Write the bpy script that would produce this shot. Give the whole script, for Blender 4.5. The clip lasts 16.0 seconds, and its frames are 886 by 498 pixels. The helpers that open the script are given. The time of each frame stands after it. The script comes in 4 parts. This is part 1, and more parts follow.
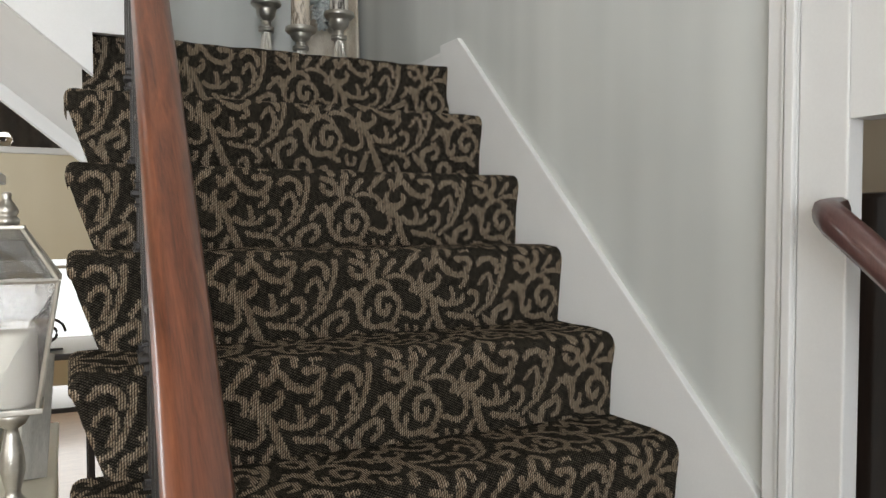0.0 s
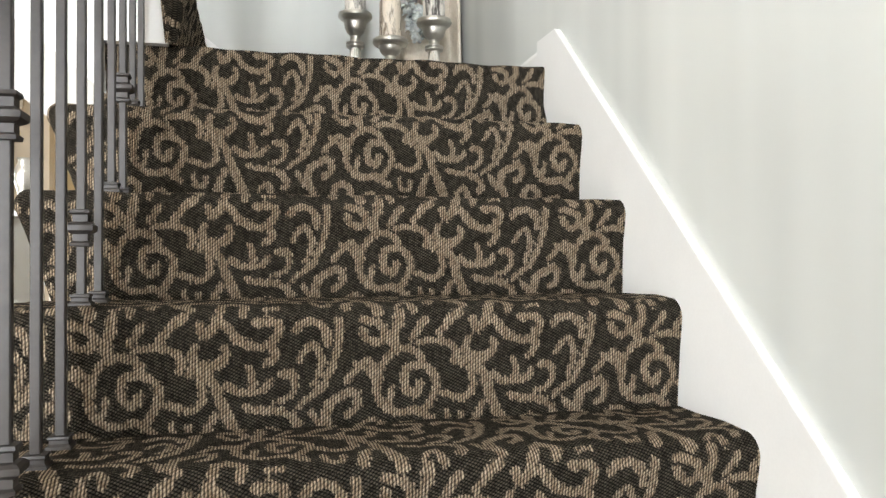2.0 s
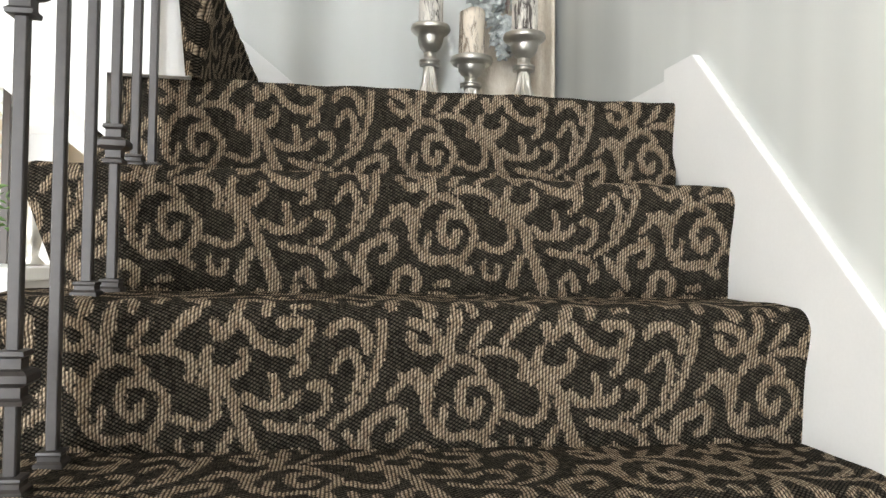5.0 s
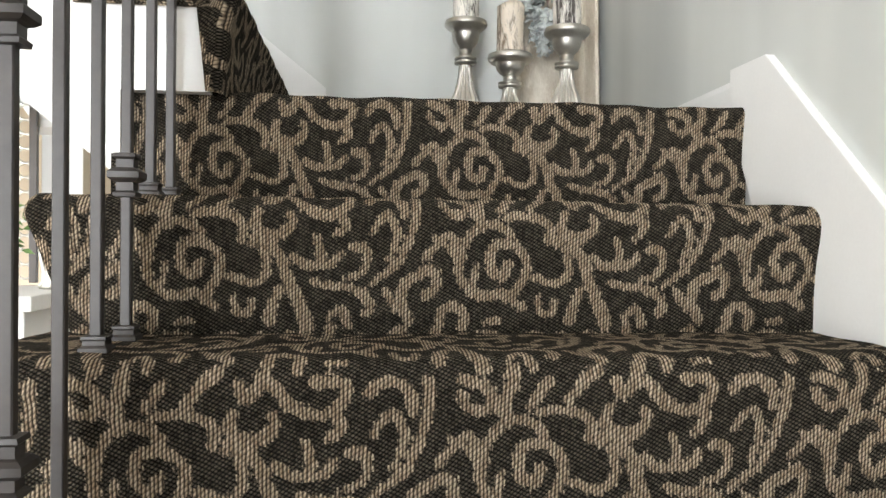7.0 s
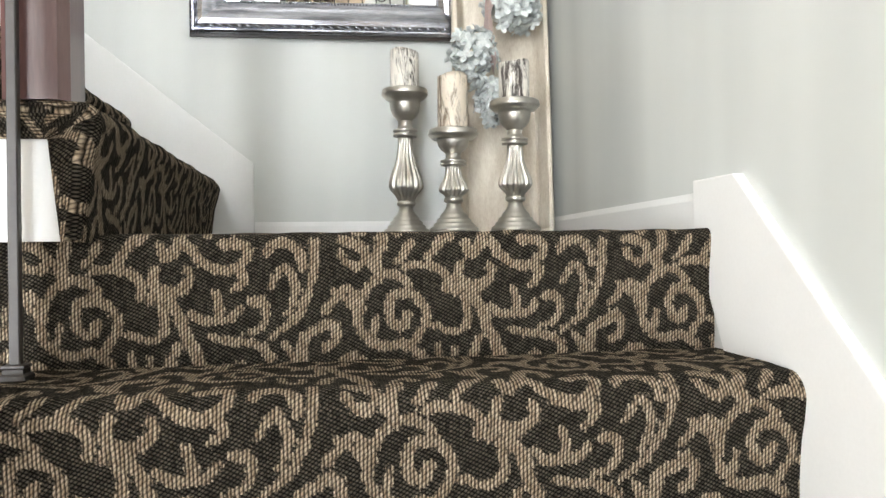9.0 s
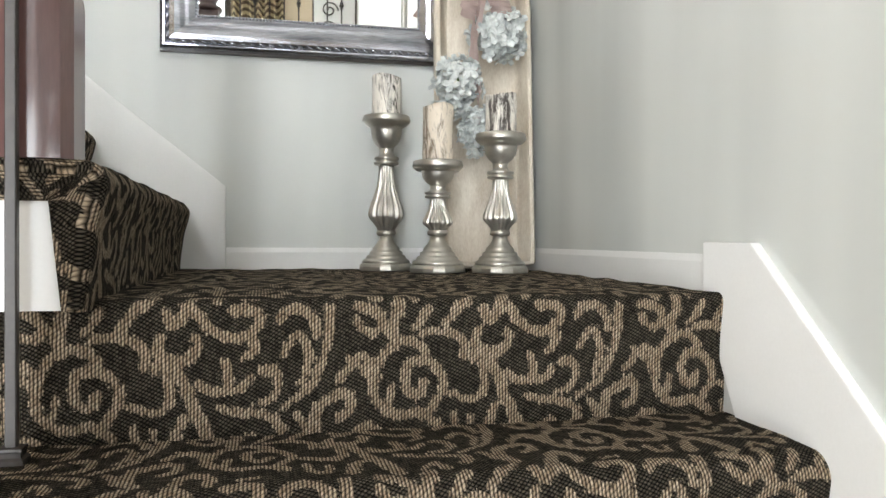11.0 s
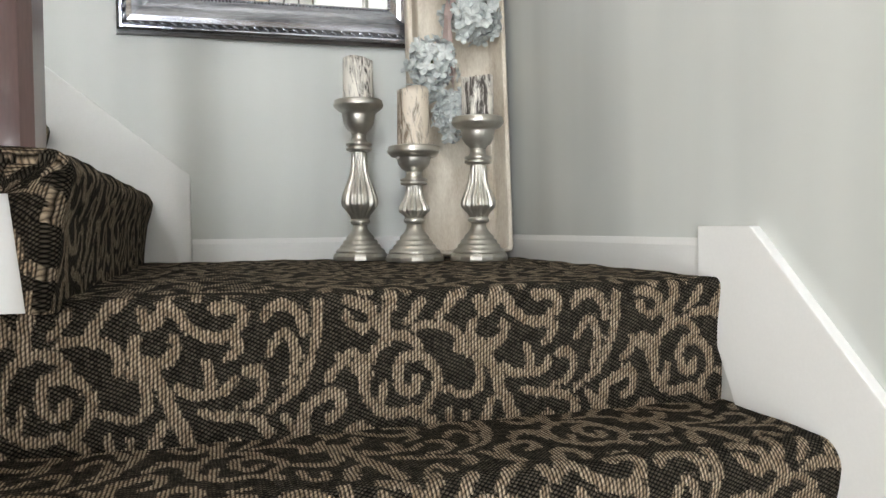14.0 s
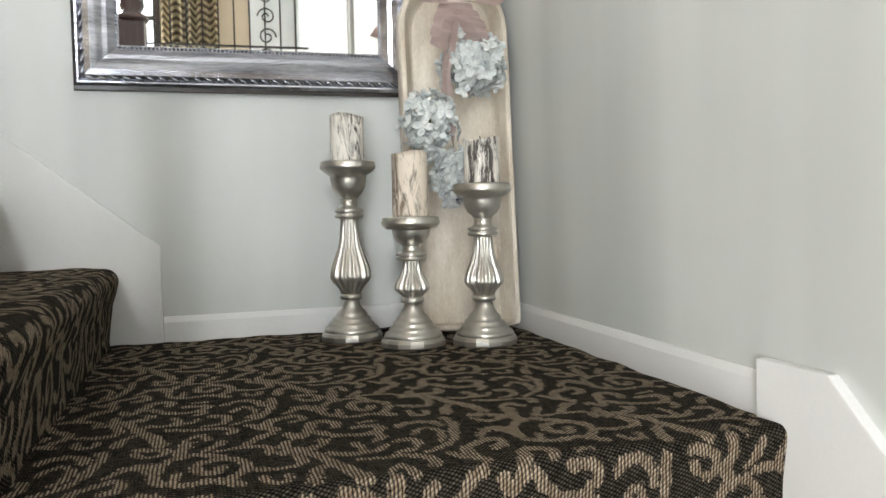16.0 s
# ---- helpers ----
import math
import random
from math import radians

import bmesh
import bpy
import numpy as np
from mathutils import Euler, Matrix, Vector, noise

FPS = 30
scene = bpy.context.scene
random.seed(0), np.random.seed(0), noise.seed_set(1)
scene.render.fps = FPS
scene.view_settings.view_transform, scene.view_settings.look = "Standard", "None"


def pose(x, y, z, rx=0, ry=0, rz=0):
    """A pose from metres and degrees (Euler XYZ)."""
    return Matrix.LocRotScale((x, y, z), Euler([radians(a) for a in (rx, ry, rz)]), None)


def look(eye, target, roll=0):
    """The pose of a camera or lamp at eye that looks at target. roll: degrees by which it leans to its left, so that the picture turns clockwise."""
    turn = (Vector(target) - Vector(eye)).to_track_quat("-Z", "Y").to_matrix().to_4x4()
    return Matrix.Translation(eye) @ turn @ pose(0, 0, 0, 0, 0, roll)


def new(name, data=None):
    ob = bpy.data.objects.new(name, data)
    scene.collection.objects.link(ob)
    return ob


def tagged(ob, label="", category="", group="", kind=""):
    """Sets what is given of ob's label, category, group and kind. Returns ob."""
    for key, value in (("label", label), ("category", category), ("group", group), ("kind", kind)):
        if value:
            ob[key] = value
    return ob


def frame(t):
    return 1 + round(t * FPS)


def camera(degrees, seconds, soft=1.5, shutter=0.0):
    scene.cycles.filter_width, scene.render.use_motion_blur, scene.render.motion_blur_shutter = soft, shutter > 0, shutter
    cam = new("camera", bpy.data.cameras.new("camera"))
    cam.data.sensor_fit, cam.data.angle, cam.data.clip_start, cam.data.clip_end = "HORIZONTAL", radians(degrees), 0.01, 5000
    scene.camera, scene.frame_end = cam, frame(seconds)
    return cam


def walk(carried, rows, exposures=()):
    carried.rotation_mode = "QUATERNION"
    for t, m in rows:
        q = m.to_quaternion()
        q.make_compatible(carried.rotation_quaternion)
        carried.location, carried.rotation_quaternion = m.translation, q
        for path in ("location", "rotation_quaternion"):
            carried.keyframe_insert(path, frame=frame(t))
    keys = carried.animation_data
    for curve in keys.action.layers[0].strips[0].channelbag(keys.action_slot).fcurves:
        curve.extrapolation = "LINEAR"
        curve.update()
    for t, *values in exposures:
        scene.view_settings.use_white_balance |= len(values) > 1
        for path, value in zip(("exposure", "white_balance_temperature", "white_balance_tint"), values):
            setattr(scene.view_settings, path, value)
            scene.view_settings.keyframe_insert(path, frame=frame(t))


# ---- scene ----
cam = camera(60.1, 16.0)
PATH = [
    (0, (-1.083, -2.184, 0.619), (-0.205, -0.389, 0.543), 0.0),
    (0.5, (-0.985, -2.076, 0.617), (-0.126, -0.271, 0.564), -0.4),
    (1, (-0.883, -1.979, 0.608), (-0.013, -0.178, 0.593), -0.7),
    (1.5, (-0.784, -1.879, 0.615), (-0.067, -0.012, 0.629), -0.4),
    (2, (-0.701, -1.797, 0.625), (-0.227, 0.146, 0.648), -0.2),
    (2.5, (-0.659, -1.715, 0.628), (-0.285, 0.249, 0.661), -0.3),
    (3, (-0.652, -1.607, 0.664), (-0.288, 0.359, 0.681), 0.1),
    (3.5, (-0.669, -1.474, 0.718), (-0.289, 0.49, 0.75), 0.9),
    (4, (-0.673, -1.411, 0.782), (-0.268, 0.548, 0.805), 1.8),
    (6.5, (-0.598, -1.332, 0.82), (-0.494, 0.665, 0.831), -0.1),
    (7, (-0.657, -1.255, 0.867), (-0.437, 0.732, 0.847), 0.6),
    (7.5, (-0.693, -1.204, 0.928), (-0.283, 0.752, 0.843), 0.5),
    (8, (-0.644, -1.154, 0.972), (-0.166, 0.785, 0.866), -0.7),
    (8.5, (-0.569, -1.109, 1.008), (-0.183, 0.853, 0.98), -1.3),
    (9, (-0.56, -1.065, 1.076), (-0.264, 0.913, 1.079), -0.8),
    (9.5, (-0.584, -1.053, 1.131), (-0.316, 0.928, 1.118), -1.0),
    (10, (-0.614, -1.033, 1.159), (-0.291, 0.94, 1.131), -0.5),
    (12.5, (-0.714, -1.005, 1.187), (-0.134, 0.909, 1.175), 0.2),
    (13, (-0.716, -1.004, 1.191), (-0.123, 0.905, 1.162), 0.0),
    (13.5, (-0.714, -0.99, 1.185), (-0.112, 0.917, 1.14), -0.3),
    (14, (-0.696, -0.949, 1.181), (-0.13, 0.968, 1.124), -0.7),
    (14.5, (-0.652, -0.881, 1.206), (-0.202, 1.066, 1.127), -1.2),
    (15, (-0.688, -0.871, 1.298), (-0.264, 1.08, 1.177), -0.2),
    (15.5, (-0.691, -0.815, 1.341), (-0.207, 1.123, 1.24), -0.2),
    (16, (-0.67, -0.756, 1.367), (-0.068, 1.15, 1.282), -1.3),
]
EXPOSURES = [(0.0, -1.05), (0.5, -0.8), (1.0, -1.2), (1.5, -1.02), (2.0, 0.05), (2.5, 0.1), (3.0, 0.06), (3.5, 0.1), (4.0, 0.2), (6.5, -0.38), (7.0, -0.04), (7.5, 0.05), (8.0, 0.3), (8.5, 0.4), (9.0, 0.24), (9.5, 0.1), (10.0, 0.1), (12.5, -0.2), (13.0, -0.18), (14.0, -0.16), (14.5, -0.03), (15.0, 0.2), (15.5, -0.12), (16.0, -0.13)]
walk(cam, [(t, look(eye, target, roll)) for t, eye, target, roll in PATH], EXPOSURES)

# ---- world, sun, large lights ----
world = bpy.data.worlds.new("world")
scene.world = world
world.use_nodes = True
wn = world.node_tree
sky = wn.nodes.new("ShaderNodeTexSky")
sky.sky_type, sky.sun_disc = "NISHITA", False
sky.sun_elevation, sky.sun_rotation = radians(38), radians(200)
wn.links.new(sky.outputs[0], wn.nodes["Background"].inputs[0])
wn.nodes["Background"].inputs[1].default_value = 0.12


def area(name, m, sx, sy, watts, colour):
    lamp = bpy.data.lights.new(name, "AREA")
    lamp.shape, lamp.size, lamp.size_y, lamp.energy, lamp.color = "RECTANGLE", sx, sy, watts, colour
    ob = new(name, lamp)
    ob.matrix_world = m
    return ob


# daylight through the front windows, the upper window and the living-room window
area("window_light_front", look((-2.4, -4.9, 1.0), (-1.0, 0.5, 0.9)), 2.2, 2.2, 222, (0.92, 0.965, 1.0))
area("window_light_gallery", look((-1.80, -5.0, 3.4), (-0.8, 0.8, 1.2)), 0.4, 1.5, 215, (0.94, 0.97, 0.985))
area("window_light_west", look((-3.72, -1.5, 1.1), (-0.6, 0.1, 1.0)), 2.0, 2.0, 45, (1.0, 0.965, 0.90))
area("window_light_living", look((-3.72, 2.0, 0.6), (-1.0, 2.4, 0.4)), 1.6, 1.4, 75, (0.92, 0.97, 1.0))
area("window_light_far", look((-1.8, 5.3, 0.2), (-1.6, 2.0, 0.4)), 2.4, 1.4, 50, (1.0, 0.97, 0.93))


# ---- materials ----
def nodes_of(name):
    m = bpy.data.materials.new(name)
    m.use_nodes = True
    t = m.node_tree
    return m, t, t.nodes["Principled BSDF"]


def node(t, kind, *links, **props):
    n = t.nodes.new("ShaderNode" + kind)
    for k, v in props.items():
        if k == "operation":
            n.operation = v
        elif k == "blend_type":
            n.data_type, n.blend_type = "RGBA", v
        elif k == "attribute_name":
            n.attribute_name = v
    for i, v in enumerate(links):
        if v is None:
            continue
        if isinstance(v, (int, float)):
            n.inputs[i].default_value = v
        else:
            t.links.new(v, n.inputs[i])
    return n


def calc(t, op, *a):
    return node(t, "Math", *a, operation=op).outputs[0]


def noise_tex(t, scale, detail=3.0, rough=0.55, vec=None, dist=0.0):
    n = t.nodes.new("ShaderNodeTexNoise")
    n.inputs["Scale"].default_value, n.inputs["Detail"].default_value = scale, detail
    n.inputs["Roughness"].default_value, n.inputs["Distortion"].default_value = rough, dist
    if vec is not None:
        t.links.new(vec, n.inputs["Vector"])
    return n.outputs[0]


def coords(t, sx=1.0, sy=1.0, sz=1.0):
    c = t.nodes.new("ShaderNodeTexCoord")
    m = t.nodes.new("ShaderNodeMapping")
    m.inputs["Scale"].default_value = (sx, sy, sz)
    t.links.new(c.outputs["Object"], m.inputs[0])
    return m.outputs[0]


def ramp(t, fac, stops):
    r = t.nodes.new("ShaderNodeValToRGB")
    while len(r.color_ramp.elements) < len(stops):
        r.color_ramp.elements.new(0.5)
    for e, (p, c) in zip(r.color_ramp.elements, stops):
        e.position, e.color = p, (*c, 1)
    t.links.new(fac, r.inputs[0])
    return r.outputs[0]


def mix(t, fac, a, b, how="MIX"):
    n = t.nodes.new("ShaderNodeMix")
    n.data_type, n.blend_type = "RGBA", how
    for i, v in ((0, fac), (6, a), (7, b)):
        if isinstance(v, (int, float)):
            n.inputs[i].default_value = v
        elif isinstance(v, tuple):
            n.inputs[i].default_value = (*v, 1)
        else:
            t.links.new(v, n.inputs[i])
    return n.outputs[2]


def bump(t, bsdf, height, strength, dist):
    b = t.nodes.new("ShaderNodeBump")
    b.inputs["Strength"].default_value, b.inputs["Distance"].default_value = strength, dist
    t.links.new(height, b.inputs["Height"])
    t.links.new(b.outputs[0], bsdf.inputs["Normal"])


def simple(name, c0, c1, scale=8.0, rough=0.5, metal=0.0, bump_s=0.15, bump_d=0.002, stretch=(1, 1, 1), fine=90.0, rough_var=0.1):
    m, t, b = nodes_of(name)
    vec = coords(t, *stretch)
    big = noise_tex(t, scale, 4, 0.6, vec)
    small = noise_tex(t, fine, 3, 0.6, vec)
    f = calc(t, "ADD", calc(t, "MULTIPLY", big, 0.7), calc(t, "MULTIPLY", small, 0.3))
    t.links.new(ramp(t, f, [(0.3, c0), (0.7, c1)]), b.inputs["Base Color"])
    r = calc(t, "ADD", rough - rough_var / 2, calc(t, "MULTIPLY", big, rough_var))
    t.links.new(r, b.inputs["Roughness"])
    b.inputs["Metallic"].default_value = metal
    if bump_s:
        bump(t, b, f, bump_s, bump_d)
    return m


STITCH_U, STITCH_V = 0.0043, 0.0066     # width and length of one stitch


def carpet_material():
    m, t, b = nodes_of("scroll_carpet")
    at = t.nodes.new("ShaderNodeAttribute")
    at.attribute_name = "cloth"
    s = t.nodes.new("ShaderNodeSeparateXYZ")
    t.links.new(at.outputs["Vector"], s.inputs[0])
    u, v, d = s.outputs
    wob = noise_tex(t, 60, 2, 0.5, at.outputs["Vector"])
    uw = calc(t, "ADD", u, calc(t, "MULTIPLY", calc(t, "SUBTRACT", wob, 0.5), 0.003))
    cu = calc(t, "DIVIDE", uw, STITCH_U)
    col, fu = calc(t, "FLOOR", cu), calc(t, "FRACT", cu)
    shift = calc(t, "MULTIPLY", calc(t, "MODULO", col, 2.0), 0.5)
    cv = calc(t, "ADD", calc(t, "DIVIDE", v, STITCH_V), shift)
    row, fv = calc(t, "FLOOR", cv), calc(t, "FRACT", cv)
    cell = t.nodes.new("ShaderNodeCombineXYZ")
    t.links.new(col, cell.inputs[0])
    t.links.new(row, cell.inputs[1])
    wn_ = t.nodes.new("ShaderNodeTexWhiteNoise")
    t.links.new(cell.outputs[0], wn_.inputs["Vector"])
    rnd = wn_.outputs[0]
    # ornament, with stitch-stepped edges
    rag = noise_tex(t, 150, 2, 0.6, at.outputs["Vector"])
    edge = calc(t, "ADD", d, calc(t, "MULTIPLY", calc(t, "SUBTRACT", rnd, 0.5), 0.0034))
    edge = calc(t, "ADD", edge, calc(t, "MULTIPLY", calc(t, "SUBTRACT", rag, 0.5), 0.0085))
    mr = t.nodes.new("ShaderNodeMapRange")
    t.links.new(edge, mr.inputs[0])
    for i, q in ((1, 0.0012), (2, -0.0006), (3, 0.0), (4, 1.0)):
        mr.inputs[i].default_value = q
    mask = mr.outputs[0]
    # light yarn: upright stitched cords; dark yarn: slanting twill; shade between stitches is in the colour
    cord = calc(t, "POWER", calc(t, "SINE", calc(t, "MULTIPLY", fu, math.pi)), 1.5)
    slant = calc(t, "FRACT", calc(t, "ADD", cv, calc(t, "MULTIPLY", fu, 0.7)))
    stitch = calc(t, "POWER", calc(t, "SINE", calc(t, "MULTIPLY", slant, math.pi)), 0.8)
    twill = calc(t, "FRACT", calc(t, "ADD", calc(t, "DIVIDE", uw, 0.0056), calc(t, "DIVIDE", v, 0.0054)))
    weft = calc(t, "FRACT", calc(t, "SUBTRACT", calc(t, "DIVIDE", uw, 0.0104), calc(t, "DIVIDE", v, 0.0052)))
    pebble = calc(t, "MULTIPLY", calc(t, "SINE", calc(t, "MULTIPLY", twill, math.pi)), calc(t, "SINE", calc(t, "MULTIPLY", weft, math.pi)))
    fuzz = noise_tex(t, 700, 2, 0.7, at.outputs["Vector"])
    tone = noise_tex(t, 5.5, 3, 0.6, at.outputs["Vector"])
    lightc = mix(t, tone, (0.55, 0.43, 0.30), (0.63, 0.525, 0.405))
    lightc = mix(t, calc(t, "MULTIPLY", rnd, 0.65), lightc, (0.22, 0.145, 0.085))
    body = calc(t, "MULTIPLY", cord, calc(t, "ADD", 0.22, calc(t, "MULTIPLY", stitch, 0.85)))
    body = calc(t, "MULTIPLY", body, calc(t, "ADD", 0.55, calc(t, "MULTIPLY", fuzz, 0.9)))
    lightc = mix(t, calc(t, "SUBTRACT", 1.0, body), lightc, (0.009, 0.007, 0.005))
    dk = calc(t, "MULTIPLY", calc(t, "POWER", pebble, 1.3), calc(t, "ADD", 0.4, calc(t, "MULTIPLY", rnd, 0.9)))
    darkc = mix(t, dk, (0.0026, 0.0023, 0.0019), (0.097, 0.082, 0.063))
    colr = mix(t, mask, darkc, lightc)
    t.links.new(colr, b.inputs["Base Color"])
    b.inputs["Roughness"].default_value = 1.0
    b.inputs["Specular IOR Level"].default_value = 0.04
    h = calc(t, "ADD", calc(t, "MULTIPLY", mask, calc(t, "MULTIPLY", body, 1.0)), calc(t, "MULTIPLY", calc(t, "SUBTRACT", 1.0, mask), calc(t, "MULTIPLY", pebble, 0.7)))
    bump(t, b, h, 0.9, 0.003)
    return m


def wall_paint(name, c0, c1):
    m, t, b = nodes_of(name)
    vec = coords(t)
    big, fine = noise_tex(t, 1.4, 3, 0.5, vec), noise_tex(t, 260, 2, 0.6, vec)
    # upright soft bands of light and shade, put into the paint's colour
    light_streak = noise_tex(t, 2.2, 2, 0.45, coords(t, 2.6, 2.6, 0.22))
    f = calc(t, "ADD", calc(t, "MULTIPLY", big, 0.3), calc(t, "MULTIPLY", light_streak, 0.7))
    t.links.new(ramp(t, f, [(0.3, c0), (0.7, c1)]), b.inputs["Base Color"])
    b.inputs["Roughness"].default_value = 0.42
    bump(t, b, calc(t, "ADD", fine, calc(t, "MULTIPLY", big, 2.0)), 0.06, 0.001)
    return m


def wood_material(name, c0, c1, rough=0.28, axis=(14, 14, 1.2), coat=0.35):
    m, t, b = nodes_of(name)
    vec = coords(t, *axis)
    g = noise_tex(t, 3.0, 5, 0.65, vec, 0.8)
    fine = noise_tex(t, 24, 3, 0.6, vec)
    f = calc(t, "ADD", calc(t, "MULTIPLY", g, 0.75), calc(t, "MULTIPLY", fine, 0.25))
    t.links.new(ramp(t, f, [(0.32, c0), (0.5, tuple((x + y) / 2 for x, y in zip(c0, c1))), (0.68, c1)]), b.inputs["Base Color"])
    b.inputs["Roughness"].default_value = rough
    b.inputs["Coat Weight"].default_value = coat
    b.inputs["Coat Roughness"].default_value = 0.12
    b.inputs["Coat IOR"].default_value = 1.6
    bump(t, b, fine, 0.08, 0.001)
    return m


def bark_candle(name, wax, dark, amount):
    m, t, b = nodes_of(name)
    vec = coords(t, 55, 55, 14)
    g = noise_tex(t, 1.0, 5, 0.7, vec, 1.6)
    g2 = noise_tex(t, 0.35, 3, 0.6, vec)
    f = calc(t, "ADD", calc(t, "MULTIPLY", g, 0.65), calc(t, "MULTIPLY", g2, 0.35))
    t.links.new(ramp(t, f, [(amount - 0.05, dark), (amount, tuple(x * 0.6 for x in wax)), (amount + 0.07, wax)]), b.inputs["Base Color"])
    b.inputs["Roughness"].default_value = 0.55
    bump(t, b, f, 0.35, 0.002)
    return m


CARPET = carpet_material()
GREY_WALL = wall_paint("grey_green_paint", (0.455, 0.472, 0.458), (0.615, 0.630, 0.606))
CREAM_WALL = wall_paint("cream_paint", (0.62, 0.54, 0.38), (0.68, 0.60, 0.44))
BEIGE_WALL = wall_paint("beige_paint", (0.50, 0.40, 0.28), (0.56, 0.46, 0.33))
CEILING_PAINT = wall_paint("ceiling_paint", (0.70, 0.70, 0.68), (0.76, 0.76, 0.74))
WHITE = simple("white_semigloss_paint", (0.66, 0.66, 0.65), (0.73, 0.73, 0.72), 3, 0.5, 0, 0.04, 0.001, fine=200)
IRON = simple("dark_bronze_iron", (0.022, 0.019, 0.018), (0.046, 0.040, 0.037), 20, 0.44, 0.2, 0.1, 0.001)
CHERRY = wood_material("cherry_handrail", (0.06, 0.018, 0.010), (0.24, 0.078, 0.036), 0.3, (26, 1.8, 1.8))
CHERRY_POST = wood_material("dark_cherry_post", (0.075, 0.036, 0.034), (0.135, 0.070, 0.064), 0.36, coat=0.6)
SILVER = simple("brushed_silver_paint", (0.42, 0.40, 0.36), (0.60, 0.58, 0.53), 25, 0.36, 0.93, 0.12, 0.001, fine=300)
# pewter's wide dark-to-bluish-bright range carries highlights and reflections in its colour
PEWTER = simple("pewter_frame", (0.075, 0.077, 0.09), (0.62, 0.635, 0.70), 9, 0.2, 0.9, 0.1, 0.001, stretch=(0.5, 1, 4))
WASHED = simple("whitewashed_wood", (0.40, 0.33, 0.25), (0.70, 0.65, 0.56), 7, 0.6, 0, 0.25, 0.002, stretch=(3, 3, 1))
PETAL = simple("dusty_blue_petal", (0.33, 0.365, 0.365), (0.70, 0.72, 0.70), 45, 0.7, 0, 0.1, 0.001)
RIBBON = simple("blush_ribbon", (0.44, 0.34, 0.31), (0.55, 0.44, 0.41), 20, 0.6, 0, 0.2, 0.001, fine=400)
BIRCH_CANDLE = bark_candle("birch_bark_wax", (0.74, 0.70, 0.63), (0.05, 0.04, 0.035), 0.485)
LOG_CANDLE = bark_candle("tan_bark_wax", (0.64, 0.56, 0.46), (0.17, 0.125, 0.085), 0.45)
WAX = simple("ivory_wax", (0.74, 0.70, 0.60), (0.78, 0.74, 0.66), 6, 0.5, 0, 0.05, 0.001)
TABLETOP = simple("cream_tabletop", (0.66, 0.62, 0.50), (0.72, 0.69, 0.58), 6, 0.3, 0, 0.05, 0.001)
OAK_FLOOR = wood_material("oak_floor", (0.16, 0.09, 0.045), (0.30, 0.18, 0.09), 0.35, (3, 14, 3))
DARK_WOOD = wood_material("espresso_wood", (0.012, 0.008, 0.006), (0.035, 0.022, 0.016), 0.3)
GREY_CLOTH = simple("grey_curtain", (0.14, 0.13, 0.125), (0.20, 0.19, 0.185), 12, 0.9, 0, 0.2, 0.002)
LEAF = simple("green_leaf", (0.05, 0.11, 0.025), (0.12, 0.22, 0.05), 30, 0.5, 0, 0.1, 0.001)
BOARD = simple("weathered_board", (0.30, 0.29, 0.26), (0.55, 0.53, 0.49), 10, 0.7, 0, 0.3, 0.002, stretch=(4, 4, 1))

GLASS, _t, _b = nodes_of("clear_glass")
_b.inputs["Transmission Weight"].default_value, _b.inputs["Roughness"].default_value, _b.inputs["IOR"].default_value = 1.0, 0.01, 1.45
MIRROR, _t, _b = nodes_of("mirror_silver")
_b.inputs["Base Color"].default_value, _b.inputs["Metallic"].default_value, _b.inputs["Roughness"].default_value = (0.9, 0.91, 0.9, 1), 1.0, 0.015
DAY, _t, _b = nodes_of("bright_day_outside")
_b.inputs["Base Color"].default_value = (0.8, 0.85, 0.9, 1)
_b.inputs["Emission Color"].default_value, _b.inputs["Emission Strength"].default_value = (0.93, 0.97, 1.0, 1), 2.6


def herringbone_cloth():
    m, t, b = nodes_of("herringbone_curtain")
    c = t.nodes.new("ShaderNodeTexCoord")
    s = t.nodes.new("ShaderNodeSeparateXYZ")
    t.links.new(c.outputs["Object"], s.inputs[0])
    zig = calc(t, "PINGPONG", s.outputs[0], 0.06)
    w = calc(t, "FRACT", calc(t, "DIVIDE", calc(t, "ADD", s.outputs[2], zig), 0.07))
    t.links.new(mix(t, calc(t, "GREATER_THAN", w, 0.5), (0.12, 0.085, 0.05), (0.55, 0.45, 0.28)), b.inputs["Base Color"])
    b.inputs["Roughness"].default_value = 0.9
    return m


HERRING = herringbone_cloth()


# ---- building helpers ----
def finish(bm, name, material, smooth=False):
    me = bpy.data.meshes.new(name)
    bmesh.ops.recalc_face_normals(bm, faces=bm.faces)
    bm.to_mesh(me)
    bm.free()
    me.materials.append(material)
    if smooth:
        me.shade_smooth()
    return me


def part(name, bm, material, parent=None, label="", smooth=False):
    ob = new(name, finish(bm, name, material, smooth))
    if parent is not None:
        ob.parent = parent
    if label:
        ob["label"] = label
    return ob


def mesh_part(name, me, parent=None, label=""):
    ob = new(name, me)
    if parent is not None:
        ob.parent = parent
    if label:
        ob["label"] = label
    return ob


def holder(name, at, label, category, group="", kind=""):
    ob = new(name)
    ob.location = at
    ob.empty_display_size = 0.05
    return tagged(ob, label, category, group, kind)


